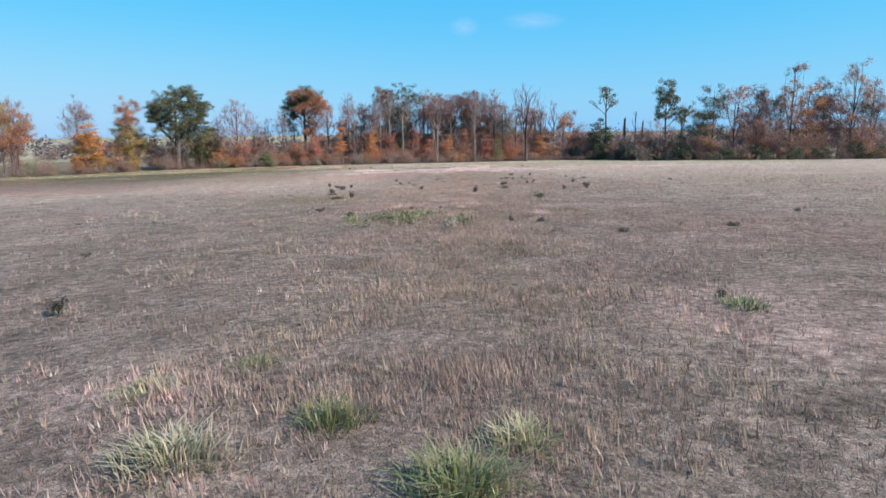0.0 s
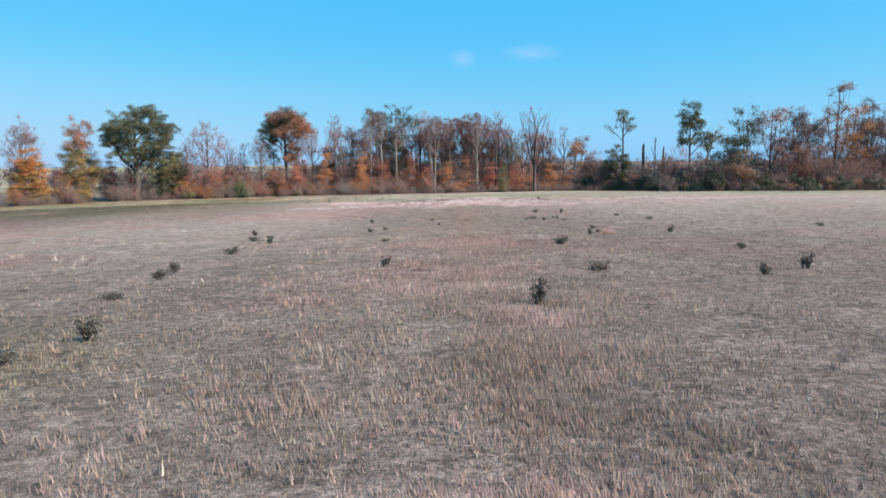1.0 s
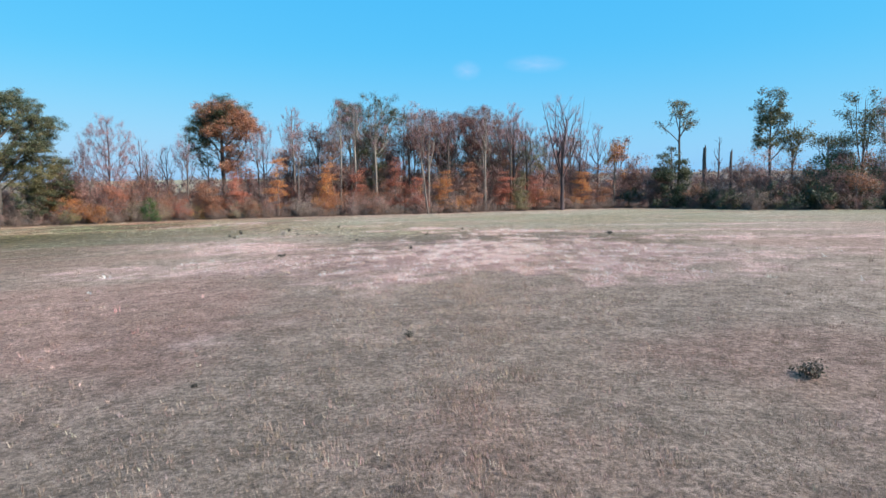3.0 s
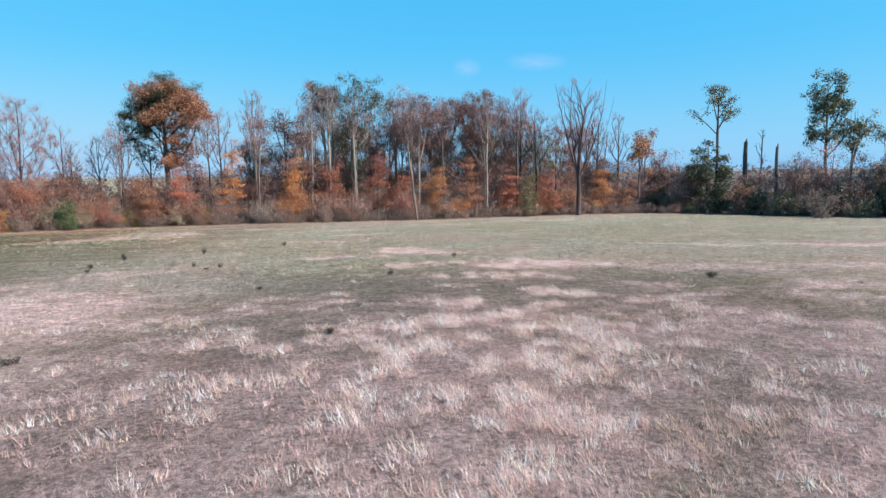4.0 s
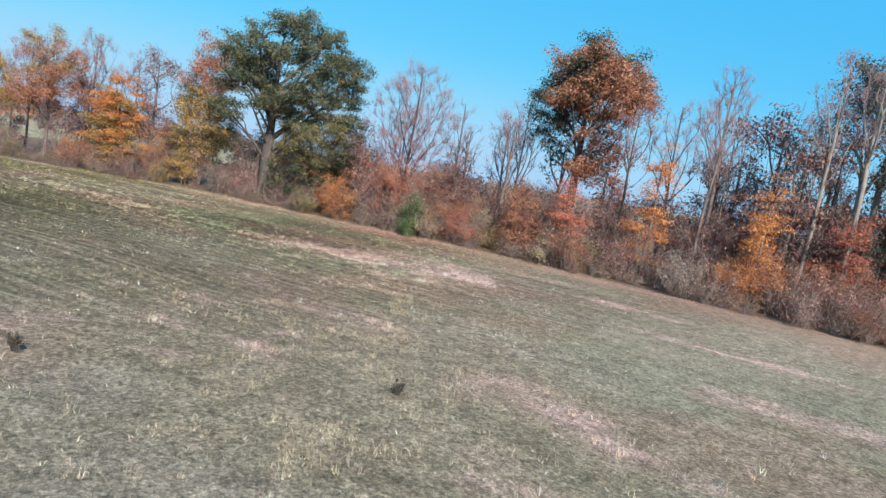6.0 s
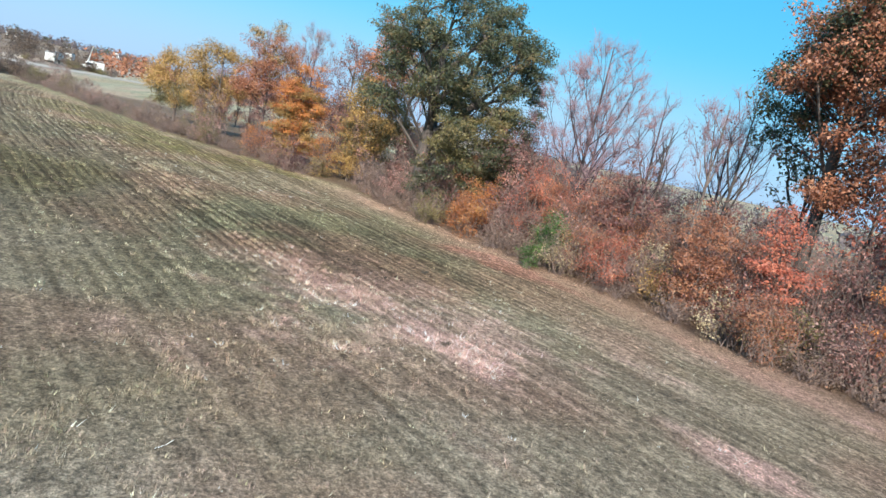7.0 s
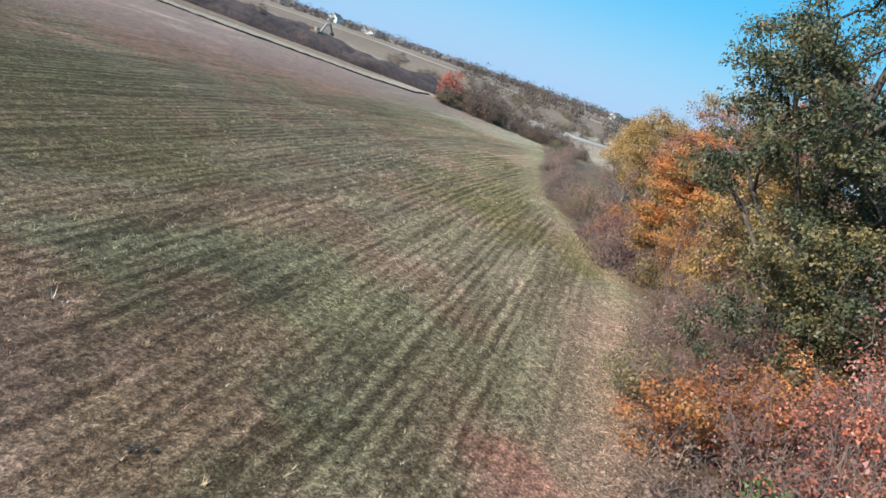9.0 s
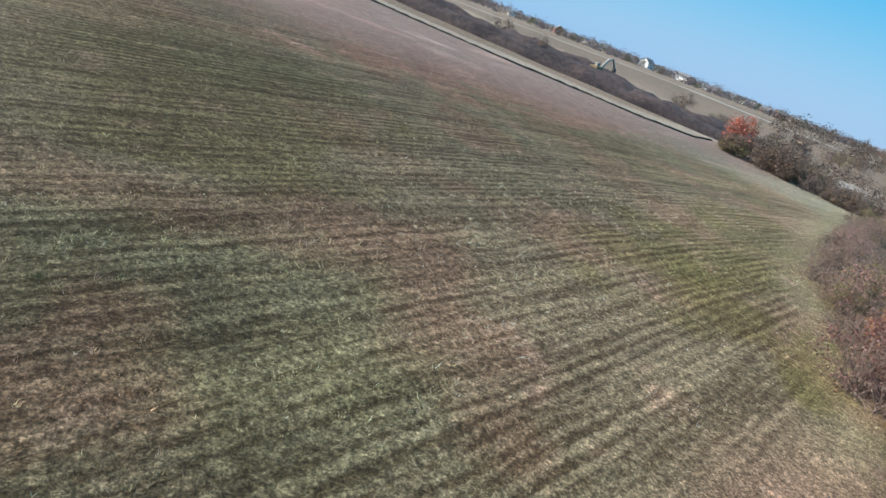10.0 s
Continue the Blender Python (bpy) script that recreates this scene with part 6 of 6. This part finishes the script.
# ---------------------------------------------------------------- white trailers and a crane truck on the building site
def trailer(x, y, turn, w, label):
    """A site trailer: panelled body, flat roof, windows, door, two wheels."""
    ob = tagged(new("site_trailer"), label, "trailer")
    ob.matrix_basis = pose(x, y, float(land(x, y)), 0, 0, turn)
    bm = bmesh.new()
    bm_box(bm, 0, 0, 1.75, w, 2.5, 2.3, bevel=0.06)
    part("body", bm_mesh("body", bm, M_WHITE), ob)
    bm = bmesh.new()
    bm_box(bm, 0, 0, 2.98, w + 0.2, 2.7, 0.14, bevel=0.03)
    part("roof", bm_mesh("roof", bm, M_ROOF), ob)
    for i in range(3):
        bm = bmesh.new()
        bm_box(bm, -0.32 * w + 0.3 * w * i, -1.27, 2.0, 0.9, 0.06, 0.7)
        part("window", bm_mesh("window", bm, M_PANE), ob)
    bm = bmesh.new()
    bm_box(bm, 0.42 * w, -1.27, 1.65, 0.8, 0.06, 1.95)
    part("door", bm_mesh("door", bm, M_STEEL), ob)
    for sy in (-1.05, 1.05):
        w_ = Wood()
        w_.tube([(0.5, sy - 0.12, 0.38), (0.5, sy + 0.12, 0.38)], [0.38, 0.38], 12)
        part("wheel", w_.mesh("wheel", M_TRACK), ob)
    return ob


for x, y, turn, w in ((-236, 49, 20, 9.0), (-254, 45, -8, 8.0), (-268, 53, 35, 10.0), (-282, 40, 10, 8.5)):
    tagged(trailer(x, y, turn, w, "white site trailer beside the gravel road"), group="trailers on the building site")
crane = tagged(new("crane_truck"), "white crane truck with its boom raised", "truck")
crane.matrix_basis = pose(-246, 57, float(land(-246, 57)), 0, 0, 25)
for nm, mt, box in (("chassis", M_TRACK, (0, 0, 0.85, 7.4, 2.3, 0.5)), ("cab", M_WHITE, (2.7, 0, 2.0, 1.9, 2.3, 1.9)), ("bed", M_WHITE, (-1.4, 0, 1.5, 4.4, 2.4, 0.8)), ("window", M_PANE, (3.67, 0, 2.4, 0.04, 1.9, 0.8))):
    bm = bmesh.new()
    bm_box(bm, *box, bevel=0.08 if nm != "window" else 0.0)
    part(nm, bm_mesh(nm, bm, mt), crane)
arm = Wood()
arm.tube([(-2.6, 0, 1.8), (1.2, 0, 4.6), (5.6, 0, 8.0)], [0.3, 0.24, 0.14], 6)
part("boom", arm.mesh("boom", M_WHITE), crane)
for px in (2.4, -1.6, -2.7):
    for sy in (-1.0, 1.0):
        w = Wood()
        w.tube([(px, sy - 0.14, 0.5), (px, sy + 0.14, 0.5)], [0.5, 0.5], 12)
        part("wheel", w.mesh("wheel", M_TRACK), crane)


# ---------------------------------------------------------------- distant woods all round
def far_woods(name, count, lo, hi, span, mat, label, seed, tall=(5, 11), leaf=0.8, n=40):
    r = np.random.default_rng(seed)
    az = np.radians(r.uniform(*span, count))
    far = r.uniform(lo, hi, count)
    x, y = -30 - np.sin(az) * far, 110 + np.cos(az) * far
    h = r.uniform(*tall, count) * (0.35 + 1.2 * fbm(x, y, 45, seed))
    u = r.normal(size=(count, n, 3)) * 0.55
    u[..., 2] = np.abs(r.uniform(0.05, 1.0, (count, n)))
    wide = (h * r.uniform(0.35, 0.6, count))[:, None]
    taper = np.sqrt(np.clip(1.05 - (u[..., 2] * 1.6 - 0.7) ** 2, 0.05, 1))
    px, py = x[:, None] + u[..., 0] * wide * taper, y[:, None] + u[..., 1] * wide * taper
    pz = land(x, y)[:, None] + u[..., 2] * h[:, None]
    return tagged(new(name, leaves_mesh(name, np.stack([px, py, pz], -1).reshape(-1, 3), leaf, mat, r, 0.9)), label, "woods", kind="stuff")


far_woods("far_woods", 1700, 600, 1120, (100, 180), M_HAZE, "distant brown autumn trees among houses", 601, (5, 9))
far_woods("far_woods", 260, 560, 1000, (100, 178), M_OAK, "distant dark green trees among houses", 602, (5, 9))
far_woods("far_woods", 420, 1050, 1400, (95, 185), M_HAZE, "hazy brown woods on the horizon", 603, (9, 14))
far_woods("far_woods", 130, 215, 340, (104, 126), M_HEDGE, "brown autumn trees beyond the field's far end", 607, (3.5, 7), leaf=0.26, n=150)
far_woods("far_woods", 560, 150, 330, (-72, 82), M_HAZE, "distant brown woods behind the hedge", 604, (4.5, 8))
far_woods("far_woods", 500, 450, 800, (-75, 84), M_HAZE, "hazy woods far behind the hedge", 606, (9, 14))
far_woods("far_woods", 160, 220, 420, (80, 104), M_RUST, "distant rust-brown trees past the hedge", 605, (5, 10))

# ---------------------------------------------------------------- weeds standing in the grass
def weed(x, y, h, w, mat, label, seed, count=16, per=5, name="weed_clump"):
    r = np.random.default_rng(seed)
    ob = tree(name, x, y, label, "weed")
    wd = Wood()
    cl = []
    for _ in range(count):
        a = r.normal(0, 0.12 * w, 3) * (1, 1, 0)
        tip = a + np.array([*r.normal(0, 0.3 * w, 2), h * r.uniform(0.5, 1.1)])
        wd.tube([a + (0, 0, -0.05), (a + tip) / 2 + r.normal(0, 0.03, 3), tip], [0.008, 0.006, 0.003], 3)
        cl += [a + (tip - a) * u for u in (0.45, 0.7, 0.95)]
    tagged(part("brushwood", wd.mesh("brushwood", M_BARK_DARK if mat is M_WEED else M_DRY_WOOD), ob), kind="stuff")
    part("foliage", leaves_mesh("foliage", cloud(r, np.array(cl), per, 0.07 * w + 0.02, 0.8), 0.022, mat, r), ob)
    return ob


M_DRY_WOOD = rough_material("dry_stalks", (0.28, 0.22, 0.17), (0.48, 0.40, 0.32), 8, (1, 1, 0.3), 0.2, 0.005)
dark = [weed(-8.1, 42.0, 0.15, 0.34, M_WEED, "clump of dark dead weeds in the meadow", 700), weed(5.8, 30.0, 0.26, 0.2, M_WEED, "upright dark dead weed in the meadow", 701), weed(-6.3, 31.4, 0.15, 0.2, M_WEED, "small dark weed in the meadow", 702)]
for ob in dark:
    tagged(ob, group="dark weeds in the meadow")
WEEDS = [(-6.0, 30.1), (2.4, 36.2), (2.0, 29.6), (0.6, 26.5), (4.6, 29.0), (5.0, 44.6), (-1.9, 31.3), (-8.1, 44), (-4.5, 23.9), (-4.2, 24.8), (-4.2, 64.5), (5.3, 58.1), (5.4, 56.6), (5.5, 55.1), (0, 55.8), (4.0, 57.3), (5.0, 64.7), (6.9, 64.9),
         (-2.1, 57.4), (-1.2, 67.4), (-5.6, 55.9), (2.3, 35.6), (4.7, 42.2), (4.4, 55.2), (-4.3, 46), (-3.9, 48.1), (-2.8, 38.7), (7.2, 41.7), (9.7, 60.1), (10.5, 55.6), (3.5, 56.1), (-1.0, 45.7), (-5.5, 27.6), (-6.5, 35.3), (-3.7, 6.0), (-5.7, 9.8), (2.4, 6.1),
         (1.41, 13.8), (0.26, 16.6), (1.06, 13.4), (-2.65, 15.6), (-3.84, 17.7), (-1.28, 17.05), (-0.54, 17.5), (2.7, 22.3), (-4.6, 23.5), (2.8, 11.3), (1.6, 13.0), (4.9, 11.9), (7.8, 15.3), (6.5, 34.3), (-9.4, 15.7), (3.3, 81.0), (-8.7, 84.8), (-6.7, 94), (-17.9, 103), (9, 95.6), (-2.6, 97), (-2.8, 86.9), (-10.9, 101.4), (-12.4, 117.1), (-11.2, 100.5), (-18.6, 107.4), (-0.3, 105.1),
         (-24.3, 125.7), (-26.1, 130.6), (-33.0, 129.7), (-35.4, 131.9), (-65.6, 102.3), (-70.0, 100.2), (-66.9, 95.0), (-53.5, 100.7), (-35.1, 131.7), (-12.6, 102.5), (-16.8, 100.9), (-15.6, 111), (-9.5, 46.5), (14.5, 45.3), (-6.7, 39.4), (4.2, 41.2), (-1.5, 52.0)]
wr = np.random.default_rng(51)
for x, y in WEEDS:
    s = wr.uniform(0.55, 1.15) * (0.6 if y < 20 else 1.0)
    put_copy(dark[int(wr.integers(3))], x, y, wr.uniform(0, 360), s, s * wr.uniform(0.7, 1.2))
pale = weed(-14.0, 103.8, 0.3, 0.5, M_DRY, "pale seed heads in the meadow", 710, 14, 10, "seed_weed")
for x, y in ((-13.8, 102.8), (-14.4, 105.1), (-14.2, 104.4), (-8.7, 102.3), (-0.4, 111.2), (5.4, 56.0), (6.4, 56.2), (5.2, 58.3), (-0.2, 12.1)):
    put_copy(pale, x, y, wr.uniform(0, 360), wr.uniform(0.6, 1.0))


def tussock(x, y, h, w, mat, label, seed, n=260):
    """A tuft of long bent blades."""
    r = np.random.default_rng(seed)
    ob = tree("grass_tussock", x, y, label, "grass tussock")
    base = r.normal(0, 0.24 * w, (n, 2))
    a = np.arctan2(base[:, 1], base[:, 0]) + r.normal(0, 1.0, n)
    reach = w * r.uniform(0.08, 0.42, n)
    ht = h * r.uniform(0.35, 1.1, n) * np.exp(-1.2 * (np.hypot(*base.T) / w) ** 2)
    d = np.column_stack([np.cos(a), np.sin(a)])
    sidev = np.column_stack([-d[:, 1], d[:, 0]]) * r.uniform(0.0022, 0.005, n)[:, None]
    rows_ = []
    for u, wd in ((0.0, 1.0), (0.5, 0.85), (1.0, 0.15)):
        c = base + d * (reach * u**1.6)[:, None]
        z = ht * (1 - (1 - u) ** 2 * 1.0) - 0.25 * ht * max(0.0, u - 0.7) - 0.02 * (1 - u)
        for s in (-1, 1):
            rows_.append(np.column_stack([c + s * sidev * wd, z]))
    v = np.stack(rows_, 1)
    i = np.arange(n)[:, None] * 6
    f = np.concatenate([i + (0, 1, 3, 2), i + (2, 3, 5, 4)])
    tagged(part("blades", mesh_of("blades", v.reshape(-1, 3), f, mat), ob), kind="stuff")
    return ob


M_TUFT = leaf_material("tussock_blades", [(0, (0.10, 0.11, 0.045)), (0.35, (0.19, 0.20, 0.08)), (0.65, (0.36, 0.31, 0.18)), (1, (0.52, 0.42, 0.32))])
M_TUFT_DRY = leaf_material("dry_tussock_blades", [(0, (0.20, 0.17, 0.10)), (0.5, (0.40, 0.33, 0.24)), (1, (0.60, 0.50, 0.40))])
tussock(0.02, 2.72, 0.17, 0.42, M_TUFT, "fresh green grass tussock in dry meadow", 801, 420)
tussock(0.3, 3.12, 0.13, 0.34, M_TUFT, "low green grass tussock in dry meadow", 802, 240)
tussock(-0.62, 3.38, 0.14, 0.34, M_TUFT, "green and straw grass tussock in dry meadow", 803, 240)
tussock(-1.25, 2.98, 0.14, 0.5, M_TUFT_DRY, "straw-coloured grass tussock with green blades", 804, 300)
tussock(-1.32, 3.05, 0.12, 0.36, M_TUFT, "green blades in a straw tussock", 805, 150)
tussock(-1.8, 3.85, 0.09, 0.36, M_TUFT, "low yellow-green tussock of grass", 806, 160)
tussock(-1.3, 4.3, 0.06, 0.3, M_TUFT, "low green and straw tussock of grass", 808, 140)
tussock(2.45, 5.75, 0.07, 0.4, M_GREEN, "low dark green tussock of grass", 807, 150)


def broadleaf(x, y, h, seed, label):
    """A low broad-leaved weed: a few stems with paired leaves."""
    r = np.random.default_rng(seed)
    ob = tree("broadleaf_weed", x, y, label, "weed")
    wd, where = Wood(), []
    for _ in range(7):
        a = r.normal(0, 0.07, 3) * (1, 1, 0)
        tip = a + np.array([*r.normal(0, 0.08, 2), h * r.uniform(0.6, 1.1)])
        wd.tube([a + (0, 0, -0.03), (a + tip) / 2 + r.normal(0, 0.01, 3), tip], [0.005, 0.004, 0.002], 3)
        for u in (0.45, 0.65, 0.82, 1.0):
            for _ in range(3):
                o = np.array([*r.normal(0, 0.045, 2), r.normal(0, 0.015)])
                where.append(np.r_[a + (tip - a) * u + o, o / np.linalg.norm(o)])
    tagged(part("brushwood", wd.mesh("brushwood", M_DRY_WOOD), ob), kind="stuff")
    part("foliage", leaves_mesh("foliage", np.array(where), 0.028, M_BROADLEAF, r, 1.2), ob)
    return ob


M_BROADLEAF = leaf_material("pale_green_leaves", [(0, (0.07, 0.078, 0.036)), (0.45, (0.16, 0.16, 0.068)), (0.75, (0.27, 0.255, 0.125)), (1, (0.38, 0.30, 0.13))])
broad = [broadleaf(-2.35, 13.95, 0.17, 811, "broad-leaved yellow-green weed in the meadow"), broadleaf(-1.6, 14.1, 0.2, 812, "broad-leaved yellow-green weed in the meadow"), broadleaf(-1.15, 13.0, 0.16, 813, "broad-leaved grey-green weed in the meadow")]
for ob in broad:
    tagged(ob, group="broad-leaved weeds in the meadow")
for x, y, s in ((0.02, 13.05, 1.0), (-0.16, 12.7, 0.8), (-0.86, 12.66, 0.9), (-1.9, 12.65, 0.9), (0.1, 12.9, 0.7), (-0.75, 14.75, 0.7)):
    put_copy(broad[int(wr.integers(3))], x, y, wr.uniform(0, 360), s)
for q in range(22):
    u = wr.uniform()
    put_copy(broad[int(wr.integers(3))], -2.5 + 1.9 * u + wr.normal(0, 0.1), 13.9 + 0.7 * u + wr.normal(0, 0.22), wr.uniform(0, 360), wr.uniform(0.5, 1.0))
M_BLUSH = leaf_material("blush_grass", [(0, (0.36, 0.20, 0.16)), (0.5, (0.55, 0.32, 0.27)), (1, (0.66, 0.46, 0.40))])
blush = tussock(1.8, 14.7, 0.14, 0.5, M_BLUSH, "pinkish dry tussock of grass", 815, 260)
for x, y, s in ((1.5, 15.3, 0.7), (1.95, 14.5, 0.8), (4.9, 41.5, 1.3), (6.0, 45.0, 1.2)):
    put_copy(blush, x, y, wr.uniform(0, 360), s)

# ---------------------------------------------------------------- two faint fair-weather clouds
m, nodes, links, p = material("thin_cloud")
co = nodes.new("ShaderNodeTexCoord")
sub = nodes.new("ShaderNodeVectorMath")
sub.operation = "LENGTH"
links.new(co.outputs["Object"], sub.inputs[0])
fall = nodes.new("ShaderNodeMapRange")
fall.inputs["From Min"].default_value, fall.inputs["From Max"].default_value = 1.0, 0.1
links.new(sub.outputs["Value"], fall.inputs["Value"])
cn = node(nodes, "ShaderNodeTexNoise", Scale=2.2, Detail=5.0)
links.new(co.outputs["Object"], cn.inputs["Vector"])
cm = nodes.new("ShaderNodeMath")
cm.operation = "MULTIPLY"
links.new(fall.outputs[0], cm.inputs[0])
links.new(cn.outputs["Fac"], cm.inputs[1])
cm2 = nodes.new("ShaderNodeMath")
cm2.operation = "MULTIPLY"
cm2.inputs[1].default_value = 0.2
links.new(cm.outputs[0], cm2.inputs[0])
# Emission stands in for sunlight on the thin, flat cloud discs
glow = node(nodes, "ShaderNodeEmission", Color=(0.80, 0.62, 0.74, 1), Strength=1.0)
clear_ = nodes.new("ShaderNodeBsdfTransparent")
mx = nodes.new("ShaderNodeMixShader")
links.new(cm2.outputs[0], mx.inputs[0])
links.new(clear_.outputs[0], mx.inputs[1])
links.new(glow.outputs[0], mx.inputs[2])
links.new(mx.outputs[0], nodes["Material Output"].inputs["Surface"])
for x, y, z, sx, sz in ((17, 2965, 465, 70, 48), (322, 2945, 482, 150, 44)):
    bm = bmesh.new()
    bmesh.ops.create_circle(bm, cap_ends=True, segments=32, radius=1.0)
    c = new("cloud", bm_mesh("cloud", bm, m))
    c.matrix_basis = pose(x, y, z, 90, 0, 0) @ Matrix.Diagonal((sx, sz, 1, 1))
    c.visible_shadow = False
    tagged(c, "faint thin white cloud low in a blue sky", "cloud", kind="structure")
